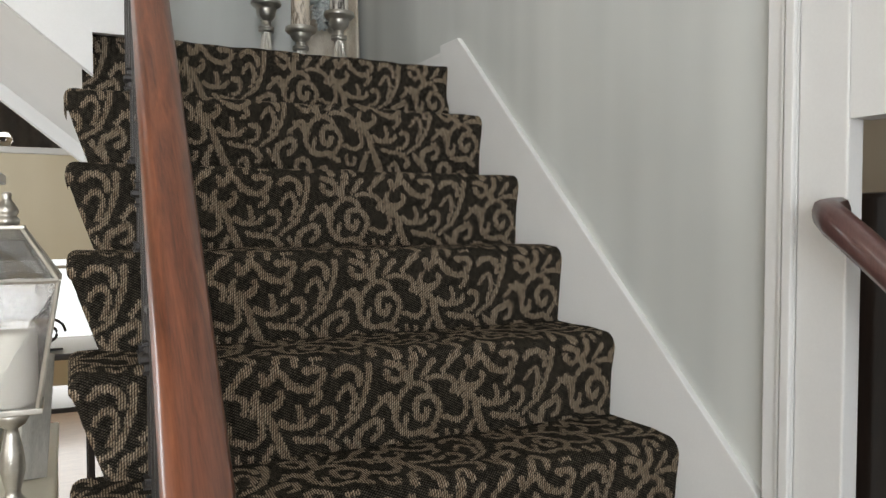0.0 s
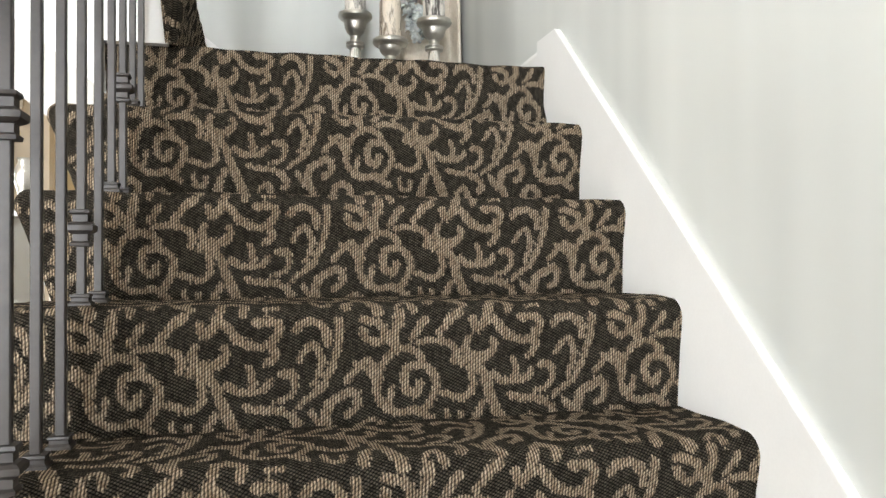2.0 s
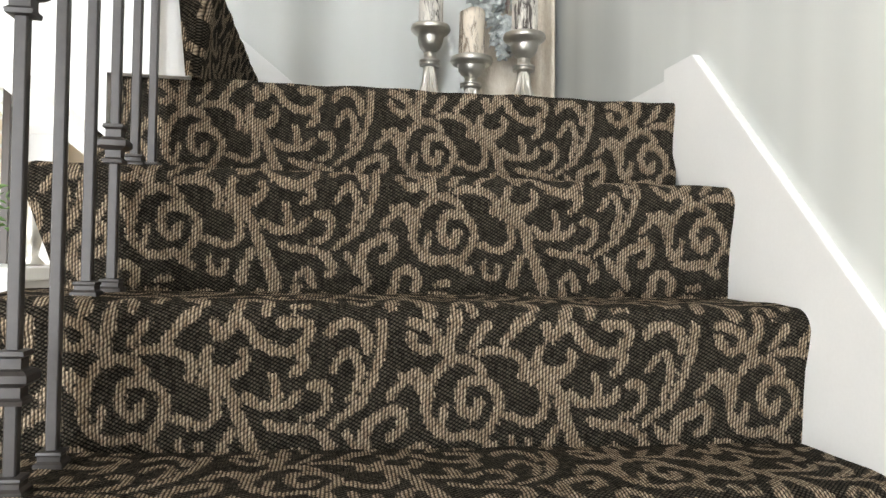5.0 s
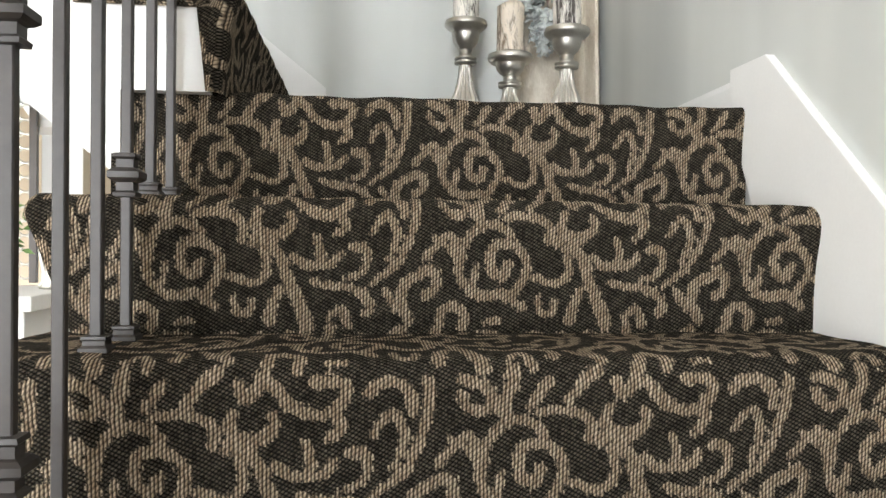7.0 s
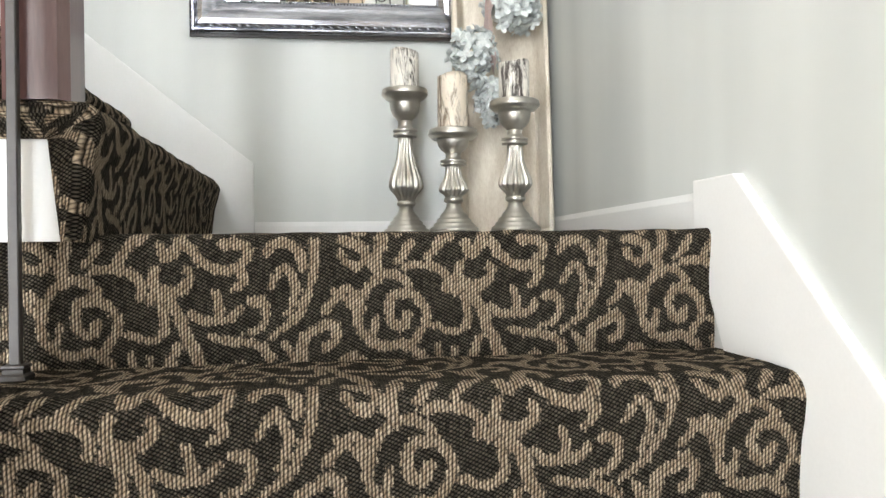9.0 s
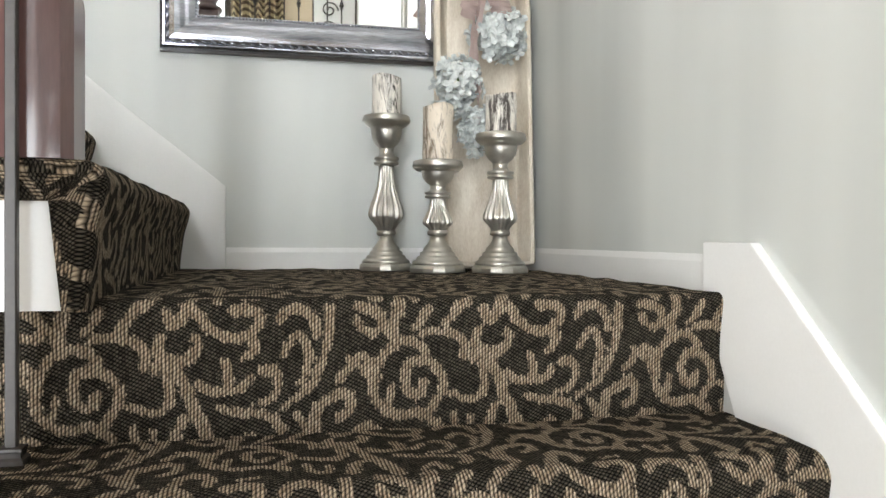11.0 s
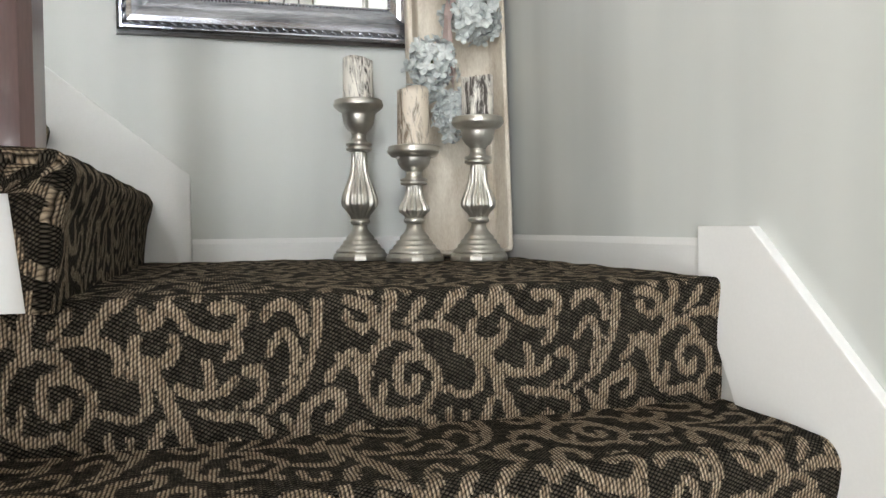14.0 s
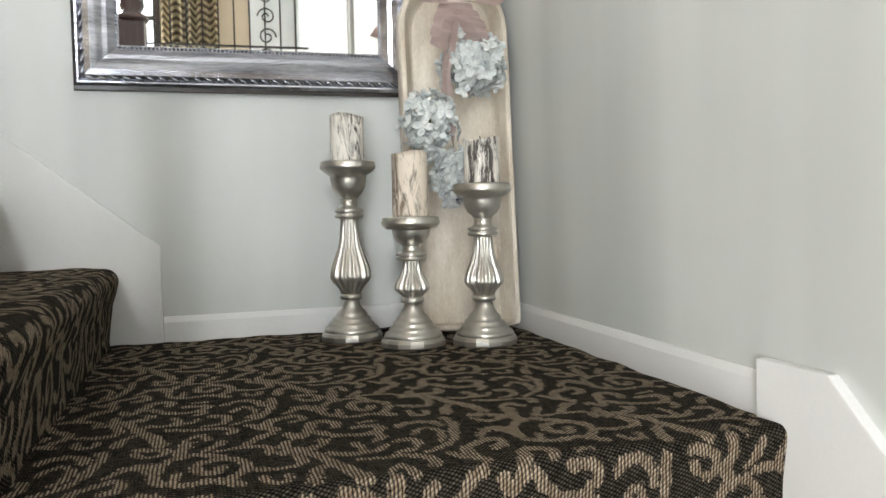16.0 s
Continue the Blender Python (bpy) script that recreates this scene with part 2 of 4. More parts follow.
def box(x0, x1, y0, y1, z0, z1, bevel=0.0, bm=None, segments=2):
    own = bmesh.new()
    vs = [own.verts.new((x, y, z)) for x in (x0, x1) for y in (y0, y1) for z in (z0, z1)]
    for f in ((0, 1, 3, 2), (4, 6, 7, 5), (0, 4, 5, 1), (2, 3, 7, 6), (0, 2, 6, 4), (1, 5, 7, 3)):
        own.faces.new([vs[i] for i in f])
    if bevel:
        bmesh.ops.bevel(own, geom=own.edges[:], offset=bevel, segments=segments, affect="EDGES", profile=0.6)
    if bm is None:
        return own
    me = bpy.data.meshes.new("tmp")
    own.to_mesh(me)
    own.free()
    bm.from_mesh(me)
    bpy.data.meshes.remove(me)
    return bm


def prism(points, axis, a, b, bevel=0.0):
    """A flat outline, given in the two other axes, pushed along axis from a to b."""
    bm = bmesh.new()
    put = {"x": lambda p, s: (s, p[0], p[1]), "y": lambda p, s: (p[0], s, p[1]), "z": lambda p, s: (p[0], p[1], s)}[axis]
    lo, hi = [bm.verts.new(put(p, a)) for p in points], [bm.verts.new(put(p, b)) for p in points]
    bm.faces.new(lo), bm.faces.new(hi[::-1])
    for i in range(len(points)):
        j = (i + 1) % len(points)
        bm.faces.new((lo[i], lo[j], hi[j], hi[i]))
    if bevel:
        bmesh.ops.bevel(bm, geom=bm.edges[:], offset=bevel, segments=2, affect="EDGES", profile=0.6)
    return bm


def lathe(profile, seg=40, flute=None):
    """Profile of (radius, z); flute(z) gives the depth of vertical flutes."""
    bm = bmesh.new()
    rings = []
    for r, z in profile:
        ring = []
        for i in range(seg):
            a = 2 * math.pi * i / seg
            q = r
            if flute:
                q = r * (1 - flute(z) * (0.5 - 0.5 * math.cos(a * 14)) ** 2)
            ring.append(bm.verts.new((q * math.cos(a), q * math.sin(a), z)))
        rings.append(ring)
    for lo, hi in zip(rings, rings[1:]):
        for i in range(seg):
            j = (i + 1) % seg
            bm.faces.new((lo[i], lo[j], hi[j], hi[i]))
    bm.faces.new(rings[0][::-1]), bm.faces.new(rings[-1])
    return bm


def tube(points, radius, seg=8, caps=True):
    bm = bmesh.new()
    rings = []
    n = len(points)
    for i, p in enumerate(points):
        p = Vector(p)
        d = (Vector(points[min(i + 1, n - 1)]) - Vector(points[max(i - 1, 0)])).normalized()
        q = d.to_track_quat("Z", "Y").to_matrix()
        rings.append([bm.verts.new(p + q @ Vector((radius * math.cos(2 * math.pi * k / seg), radius * math.sin(2 * math.pi * k / seg), 0))) for k in range(seg)])
    for lo, hi in zip(rings, rings[1:]):
        for k in range(seg):
            bm.faces.new((lo[k], lo[(k + 1) % seg], hi[(k + 1) % seg], hi[k]))
    if caps:
        bm.faces.new(rings[0][::-1]), bm.faces.new(rings[-1])
    return bm


def sweep(section, points, up=(0, 0, 1)):
    """A closed section (across, up) carried along points."""
    bm = bmesh.new()
    rings = []
    n = len(points)
    for i, p in enumerate(points):
        d = (Vector(points[min(i + 1, n - 1)]) - Vector(points[max(i - 1, 0)])).normalized()
        side = d.cross(Vector(up)).normalized()
        top = side.cross(d).normalized()
        rings.append([bm.verts.new(Vector(p) + side * a + top * b) for a, b in section])
    k = len(section)
    for lo, hi in zip(rings, rings[1:]):
        for i in range(k):
            bm.faces.new((lo[i], lo[(i + 1) % k], hi[(i + 1) % k], hi[i]))
    bm.faces.new(rings[0][::-1]), bm.faces.new(rings[-1])
    return bm


# ---- the carpet's ornament: a distance field over one repeat ----
PU, PV = 0.412, 0.405          # repeat across and along the carpet
UNIT = PU / 525.0
NX = NY = 300


def flow(*pts, w=(10, 8), n=6):
    """A stroke that runs smoothly through its points, with its half widths at both ends."""
    p = [np.array(q, float) for q in pts]
    p = [2 * p[0] - p[1], *p, 2 * p[-1] - p[-2]]
    out = []
    for a, b, c, d in zip(p, p[1:], p[2:], p[3:]):
        for s in np.linspace(0, 1, n, endpoint=False):
            out.append(0.5 * (2 * b + (c - a) * s + (2 * a - 5 * b + 4 * c - d) * s * s + (3 * b - a - 3 * c + d) * s ** 3))
    out.append(p[-2])
    return np.array(out), w[0], w[1]


STROKES = []


def vine(*pts, w):
    STROKES.append(flow(*pts, w=w))


def motif():
    """Scroll, stem, leaves, feather and small scrolls; 525 units are one repeat."""
    vine((6, 6), (-4, 25), (-20, 20), (-27, 0), (-23, -22), (-5, -32), (19, -27), (37, -4), (37, 22), (23, 47), (14, 65), (31, 80), w=(10, 9))  # scroll
    vine((-82, 8), (-78, 34), (-56, 55), (-34, 62), (-5, 56), (9, 65), w=(9, 9))  # crescent under it
    vine((-52, 9), (-56, 38), w=(6, 8))  # its inner prong
    vine((-82, 1), (-74, -29), (-62, -50), (-45, -62), (-22, -66), (-1, -54), (8, -45), w=(8, 9))  # arm over it
    vine((-42, -61), (-51, -87), (-43, -112), (-40, -139), w=(11, 12))  # rising stem
    vine((-15, -88), (-1, -104), (11, -124), w=(7, 9))  # sprig
    vine((0, -78), (29, -82), (61, -75), (76, -60), (75, -37), w=(8, 9))  # flat leaf
    vine((40, -93), (54, -112), (66, -127), (82, -138), w=(8, 11))  # sprig above the leaf
    vine((94, -33), (106, -46), (134, -42), (152, -54), (159, -68), (154, -78), w=(11, 9))  # knot
    vine((103, -85), (96, -61), w=(8, 11))  # bud
    vine((110, -122), (121, -102), (138, -120), (140, -136), w=(10, 10))  # leaf above the knot
    vine((108, -24), (115, 10), (106, 32), (82, 38), (54, 27), w=(9, 8))  # inner hook
    vine((121, -34), (141, 3), (150, 31), (164, 62), (177, 96), (183, 112), w=(10, 14))  # main stem
    vine((138, 50), (126, 70), (119, 103), w=(8, 12))  # second leg
    vine((59, 65), (65, 90), (85, 92), (90, 70), w=(7, 7))  # cup below
    vine((155, -122), (176, -96), (198, -83), (223, -78), (242, -88), (255, -111), (243, -125), (213, -126), w=(10, 10))  # upper bow
    vine((242, -79), (247, -57), (231, -43), w=(10, 7))  # its drop
    vine((159, -6), (176, 6), (203, 8), (227, 4), (240, -13), w=(9, 7))  # lobed leaf
    vine((204, 4), (205, -19), (198, -38), w=(9, 8))  # its prong
    vine((261, -24), (280, -24), (285, -1), (274, 22), (247, 31), w=(10, 6))  # curl leaf
    vine((191, 37), (222, 45), (250, 47), (279, 59), (291, 78), (284, 92), w=(7, 10))  # low leaf
    vine((219, 101), (240, 83), (252, 112), w=(6, 9))  # low tuft
    vine((288, 42), (315, 24), (339, 3), (356, -37), (368, -83), (367, -125), w=(6, 10))  # feather
    vine((294, -50), (306, -71), (320, -80), (333, -55), (331, -24), (321, -1), w=(7, 7))  # crook
    vine((285, -108), (297, -122), (321, -125), (340, -111), (348, -82), w=(10, 9))  # upper crook
    vine((412, -106), (426, -85), (447, -84), (456, -102), (442, -120), (414, -127), w=(8, 10))  # small scroll
    vine((384, -6), (403, -29), (423, -42), (440, -27), (446, -3), w=(7, 11))  # arch
    vine((356, 103), (344, 70), (349, 41), (370, 27), (395, 14), (406, 32), (401, 52), (385, 60), w=(11, 9))  # low scroll
    vine((317, 54), (335, 83), w=(8, 9))  # low bud
    vine((410, 111), (415, 88), (435, 79), (454, 96), (449, 115), w=(10, 10))  # low arch
    vine((491, 107), (516, 104), w=(6, 6))  # seed
    vine((-126, -42), (-110, -32), (-93, -14), (-82, 4), w=(5, 7))  # tendril


motif()


def ornament():
    gx, gy = np.meshgrid((np.arange(NX) + 0.5) / NX * PU, (np.arange(NY) + 0.5) / NY * PV)
    best = np.full(gx.shape, 9.0)
    half = PV / UNIT / 2
    for line, w0, w1 in STROKES:
        n = len(line)
        for drop in (0, 1):                 # the motif again, half a repeat on
            p = (line + (np.array([262.5, half]) if drop else 0)) * UNIT
            w = np.linspace(w0, w1, n) * UNIT * 0.88
            for i in range(n - 1):
                a, b = p[i], p[i + 1]
                ab = b - a
                mid = (a + b) / 2
                dx = (gx - mid[0] + PU / 2) % PU - PU / 2 + mid[0] - a[0]
                dy = (gy - mid[1] + PV / 2) % PV - PV / 2 + mid[1] - a[1]
                s = np.clip((dx * ab[0] + dy * ab[1]) / max(ab @ ab, 1e-12), 0, 1)
                dist = np.hypot(dx - s * ab[0], dy - s * ab[1]) - (w[i] * (1 - s) + w[i + 1] * s)
                np.minimum(best, dist, out=best)
    return best


FIELD = ornament()


def field_at(u, v):
    x, y = (u / PU % 1.0) * NX - 0.5, (v / PV % 1.0) * NY - 0.5
    x0, y0 = np.floor(x).astype(int), np.floor(y).astype(int)
    fx, fy = x - x0, y - y0
    g = lambda i, j: FIELD[j % NY, i % NX]
    return (g(x0, y0) * (1 - fx) + g(x0 + 1, y0) * fx) * (1 - fy) + (g(x0, y0 + 1) * (1 - fx) + g(x0 + 1, y0 + 1) * fx) * fy


def cloth_mesh(name, xyz, u, v):
    """A sheet of carpet from arrays of places (rows, columns, 3) and carpet coordinates."""
    rows, cols = u.shape
    # each stitch is all of one yarn, so the ornament's edge steps from stitch to stitch
    col = np.floor(u / STITCH_U)
    half = 0.5 * np.mod(col, 2)
    d = 0.8 * field_at((col + 0.5) * STITCH_U, (np.floor(v / STITCH_V + half) + 0.5 - half) * STITCH_V) + 0.2 * field_at(u, v)
    me = bpy.data.meshes.new(name)
    idx = np.arange(rows * cols).reshape(rows, cols)
    quads = np.stack([idx[:-1, :-1], idx[1:, :-1], idx[1:, 1:], idx[:-1, 1:]], -1).reshape(-1, 4)
    me.vertices.add(rows * cols)
    me.vertices.foreach_set("co", xyz.reshape(-1).astype(np.float32))
    me.loops.add(quads.size)
    me.loops.foreach_set("vertex_index", quads.reshape(-1).astype(np.int32))
    me.polygons.add(len(quads))
    me.polygons.foreach_set("loop_start", np.arange(0, quads.size, 4, dtype=np.int32))
    me.update(calc_edges=True)
    at = me.attributes.new("cloth", "FLOAT_VECTOR", "POINT")
    at.data.foreach_set("vector", np.stack([u, v, d], -1).reshape(-1).astype(np.float32))
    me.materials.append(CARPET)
    me.shade_smooth()
    me.validate()
    return me


def ripple(a, b, seed):
    """Small unevenness of a soft sheet, in metres."""
    return 0.0012 * (np.sin(a * 23 + seed) * np.sin(b * 31 + seed * 2) + 0.7 * np.sin(a * 61 + b * 47 + seed * 3))


def resample(poly, step):
    poly = np.array(poly)
    seg = np.hypot(*np.diff(poly, axis=0).T)
    s = np.concatenate([[0], np.cumsum(seg)])
    t = np.linspace(0, s[-1], max(int(s[-1] / step), 4))
    return np.stack([np.interp(t, s, poly[:, i]) for i in range(2)], 1), t


# ---- plan of the stair ----
RISE, RUN = 0.185, 0.203
LANDING = 6 * RISE - 0.008
FLOOR = LANDING - 11 * RISE
LEFT, RIGHT = -1.088, 0.0
BACK = 1.050                    # back wall's face
WALL = 0.015                    # right wall's face
SWIRL_X, SWIRL_V = -0.456, 0.097  # a big scroll's centre: across, and below the edge


def nose_profile(back, drop, lip=0.014, r=0.024):
    """Tread, rounded edge and riser, in (ahead, up) from the edge's front and top."""
    p = [(back, 0.0), (r + 0.05, 0.0015)]
    for a in np.linspace(90, 180, 12):
        p.append((r + r * math.cos(radians(a)), -r + r * math.sin(radians(a))))
    return p + [(lip * 0.25, -r - 0.02), (lip * 0.7, -r - 0.05), (lip, -drop + 0.03), (lip + 0.002, -drop)]


def step_mesh(name, grain, left_top, left_low, back, lip=0.014, r=0.024, seed=0.0, swirl=SWIRL_V):
    prof, s = resample(nose_profile(back, RISE, lip, r), grain)
    s0 = back + 0.012               # carpet length at the edge
    v = (s - s0) - swirl
    cols = int((RIGHT - left_low) / grain)
    f = np.linspace(0, 1, cols)
    low = np.clip((-prof[:, 1] - 0.03) / (RISE - 0.03), 0, 1)
    xl = left_top + (left_low - left_top) * low
    X = xl[:, None] * (1 - f) + (RIGHT + 0.006) * f
    Y, Z = np.repeat(prof[:, :1], cols, 1), np.repeat(prof[:, 1:], cols, 1)
    # soft corner at the open end
    e = np.clip(1 - (X - xl[:, None]) / 0.022, 0, 1)
    soft = 0.022 * (1 - np.sqrt(np.clip(1 - e * e, 0, 1)))
    ny, nz = np.gradient(prof[:, 0]), np.gradient(prof[:, 1])
    ln = np.hypot(ny, nz)
    oy, oz = (nz / ln)[:, None], (-ny / ln)[:, None]    # outward
    w = ripple(X, np.repeat(s[:, None], cols, 1), seed)
    Y, Z = Y + oy * (w - soft), Z + oz * (w - soft)
    U = X - SWIRL_X
    V = np.repeat(v[:, None], cols, 1)
    # the wrap round the open end
    caps = []
    y_in, z_in = np.maximum(Y[:, 0], lip + 0.045), np.minimum(Z[:, 0], -0.050)
    for part_in, dx in [(q, 0.006 * q * q) for q in np.linspace(1, 0.08, 10)]:
        caps.append((xl + dx, Y[:, 0] + (y_in - Y[:, 0]) * part_in, Z[:, 0] + (z_in - Z[:, 0]) * part_in, U[:, 0] - 0.045 * part_in, v))
    add = [np.stack([c[i] for c in caps], 1) for i in range(5)]
    X, Y, Z, U, V = [np.concatenate([a, b], 1) for a, b in zip(add, (X, Y, Z, U, V))]
    return cloth_mesh(name, np.stack([X, Y, Z], -1), U, V)


def edge_y(k):
    return -0.004 if k == 6 else -0.228 - RUN * (5 - k)


stairs = holder("stairs", (0, 0, 0), "staircase carpeted in dark brown scroll-pattern loop carpet, turning at a landing", "stairs", kind="structure")
fine_steps = [step_mesh("step", 0.003, LEFT, -1.035, RUN + 0.060, 0.014, 0.032, seed=i * 1.7) for i in (0, 1)]
top_step = step_mesh("step", 0.003, LEFT, -1.035, RUN + 0.060, 0.014, 0.032, 4.1, 0.060)   # laid with the pattern set higher
rough_step = step_mesh("step", 0.012, LEFT, -1.035, RUN + 0.060, 0.014, 0.032)
for k in range(-4, 6):
    ob = mesh_part("step", top_step if k == 5 else fine_steps[k % 2] if k >= 0 else rough_step, stairs)
    ob.location = (0, edge_y(k), RISE * k)

# landing: riser six and the square top, one sheet of carpet
prof, s = resample(nose_profile(BACK - edge_y(6), RISE, 0.006, 0.014), 0.0034)
prof_s0 = BACK - edge_y(6) + 0.008
cols = 320
f = np.linspace(0, 1, cols)
xl = np.where(prof[:, 1] > -0.02, -1.06, -1.045)
X = xl[:, None] * (1 - f) + (RIGHT + 0.006 + 0.032 * np.maximum(0.0, prof[:, 0] - 0.05))[:, None] * f
S = np.repeat(s[:, None], cols, 1)
wv = ripple(X, S, 5.0)
Y, Z = np.repeat(prof[:, :1], cols, 1) - wv, np.repeat(prof[:, 1:], cols, 1) + wv
landing = mesh_part("landing", cloth_mesh("landing", np.stack([X, Y + edge_y(6), Z + LANDING], -1), X - SWIRL_X, S - prof_s0 - SWIRL_V), stairs)

# upper flight, going off to the left along the back wall
UP_RISE, UP_RUN, SIDE_Y = 0.170, 0.222, -0.047


def upper_step_mesh(name, grain):
    prof, s = resample(nose_profile(UP_RUN + 0.024, UP_RISE + 0.010, 0.022, 0.028), grain)
    v = s - (UP_RUN + 0.026) - SWIRL_V
    cols = int((BACK - SIDE_Y) / grain)
    f = np.linspace(0, 1, cols)
    A = np.repeat((SIDE_Y + (BACK + 0.004 - SIDE_Y) * f)[None], len(s), 0)
    H, Zz = np.repeat(prof[:, :1], cols, 1), np.repeat(prof[:, 1:], cols, 1)
    e = np.clip(1 - (A - SIDE_Y) / 0.018, 0, 1)
    soft = 0.018 * (1 - np.sqrt(np.clip(1 - e * e, 0, 1)))
    ny, nz = np.gradient(prof[:, 0]), np.gradient(prof[:, 1])
    ln = np.hypot(ny, nz)
    oy, oz = (nz / ln)[:, None], (-ny / ln)[:, None]
    w = ripple(A, np.repeat(s[:, None], cols, 1), 2.0) - soft
    H, Zz = H + oy * w, Zz + oz * w
    U, V = A + 0.1, np.repeat(v[:, None], cols, 1)
    inner = lambda base, goal: np.stack([base[:, 0] + (goal - base[:, 0]) * q for q in np.linspace(1, 0.08, 12)], 1)
    H2, Z2 = inner(H, np.maximum(H[:, 0], 0.0700 + 0.108 * Zz[:, 0])), inner(Zz, np.minimum(Zz[:, 0], -0.050))
    A2 = np.stack([np.full(len(s), SIDE_Y + dx) for dx in np.linspace(0.004, -0.002, 12)], 1)
    U2, V2 = U[:, :1] - np.hypot(H2 - H[:, :1], Z2 - Zz[:, :1]), np.repeat(V[:, :1], 12, 1)
    H, Zz, A, U, V = [np.concatenate(p, 1) for p in ((H2, H), (Z2, Zz), (A2, A), (U2, U), (V2, V))]
    return cloth_mesh(name, np.stack([-H, A, Zz], -1), U, V)


upper = [upper_step_mesh("upper_step", 0.0032), upper_step_mesh("upper_step", 0.012)]
for j in range(8):
    ob = mesh_part("upper_step", upper[0 if j < 2 else 1], stairs)
    ob.location = (-0.842 - UP_RUN * j, 0, LANDING + UP_RISE * (j + 1))

# white closed side of the upper flight, its underside, and the sloping trim at the far edge
front_low = lambda x: -0.82 * x + 0.150
under = lambda x: -0.82 * x + 0.03
side = [(-1.02, front_low(-1.02)), (-1.02, LANDING - 0.008), (-0.888, LANDING - 0.008)]
for j in range(8):
    x1, z1 = -0.888 - UP_RUN * j, LANDING + UP_RISE * (j + 1) - 0.012
    side += [(x1, z1), (x1 - UP_RUN, z1)]
side += [(side[-1][0], front_low(side[-1][0]))]
part("side_panel", prism(side, "y", -0.037, -0.012), WHITE, stairs, "white painted side of the upper flight")
bm = bmesh.new()
far = -2.72
low = [bm.verts.new(p) for p in ((-1.02, 0.0, front_low(-1.02)), (far, 0.0, front_low(far)), (far, 0.87, under(far)), (-1.0, 0.87, under(-1.0)))]
high = [bm.verts.new(v.co + Vector((0, 0, 0.05))) for v in low]
bm.faces.new(low), bm.faces.new(high[::-1])
for q in range(4):
    bm.faces.new((low[q], low[(q + 1) % 4], high[(q + 1) % 4], high[q]))
part("soffit", bm, WHITE, stairs, "white sloping underside of the upper flight")
part("soffit_trim", prism([(-1.0, under(-1.0) - 0.055), (far, under(far) - 0.055), (far, under(far) + 0.02), (-1.0, under(-1.0) + 0.02)], "y", 0.83, 0.90, 0.004), WHITE, stairs, "white sloping trim board")
# closed side and body below the lower flight
outline = [(edge_y(-4) + 0.03, FLOOR)]
for k in range(-4, 7):
    outline += [(edge_y(k) + 0.03, RISE * k - 0.03), (edge_y(k + 1) + 0.03, RISE * k - 0.03)]
outline[-1] = (BACK, RISE * 6 - 0.03)
outline += [(BACK, 0.80), (0.0, 0.80), (-1.0, FLOOR)]
part("stringer", prism(outline, "x", -1.028, -1.0), WHITE, stairs, "white painted stringer below the treads")


# ---- the setting ----
def setting(name, bm, material, label, category, parent=None):
    return tagged(part(name, bm, material), label, category, kind="structure")


TOP = 4.6

def veered(bm):
    """The wall beside the landing runs slightly out of square."""
    for v in bm.verts:
        v.co.x += 0.032 * max(0.0, v.co.y - 0.05)
    return bm


east = box(WALL, WALL + 0.12, -1.302, 0.05, FLOOR, TOP)
setting("wall_east", veered(box(WALL, WALL + 0.12, 0.05, BACK + 0.12, FLOOR, TOP, bm=east)), GREY_WALL, "pale grey-green painted stairwell wall", "wall")
setting("wall_north", prism([(WALL + 0.04, 0.80), (WALL + 0.04, TOP), (-2.72, TOP), (-2.72, under(-2.72) + 0.02), (-1.0, under(-1.0) + 0.02)], "y", BACK, BACK + 0.12), GREY_WALL, "pale grey-green painted wall behind the landing", "wall")
setting("floor", box(-4.1, 3.0, -5.4, 5.6, FLOOR - 0.1, FLOOR), OAK_FLOOR, "brown oak floor", "floor")
setting("ceiling", box(-4.1, 3.0, -5.4, 5.6, TOP, TOP + 0.1), CEILING_PAINT, "white ceiling", "ceiling")

# stepped white skirting on the right wall
sk = [(0.050, LANDING - 0.01), (0.050, 1.178), (-0.068, 1.178)]
ylow, sk_slope = -1.236, 0.900
sk += [(ylow, 1.178 + sk_slope * (ylow + 0.068)), (ylow, 1.178 + sk_slope * (ylow + 0.068) - 0.42), (-0.1, LANDING - 0.30)]
setting("baseboard_stair", prism(sk, "x", -0.001, WALL + 0.001, 0.0025), WHITE, "white painted stair skirting board", "baseboard")
setting("baseboard_landing_east", veered(prism([(WALL - 0.010, LANDING - 0.01), (WALL + 0.002, LANDING - 0.01), (WALL + 0.002, 1.160), (WALL - 0.006, 1.160), (WALL - 0.010, 1.148)], "y", 0.051, BACK)), WHITE, "low white baseboard", "baseboard")
bb = [(BACK - 0.012, LANDING - 0.01), (BACK + 0.002, LANDING - 0.01), (BACK + 0.002, 1.158), (BACK - 0.007, 1.158), (BACK - 0.012, 1.146)]
setting("baseboard_landing_north", prism(bb, "x", -0.754, WALL + 0.03), WHITE, "low white baseboard", "baseboard")
slope = 0.80
setting("baseboard_upper_stair", prism([(-0.756, LANDING - 0.01), (-0.756, 1.316), (-2.7, 1.316 + slope * (2.7 - 0.756)), (-2.7, 1.0 + slope * (2.7 - 0.756)), (-1.0, LANDING - 0.01)], "y", BACK - 0.016, BACK + 0.001, 0.0025), WHITE, "white painted skirting rising with the upper flight", "baseboard")

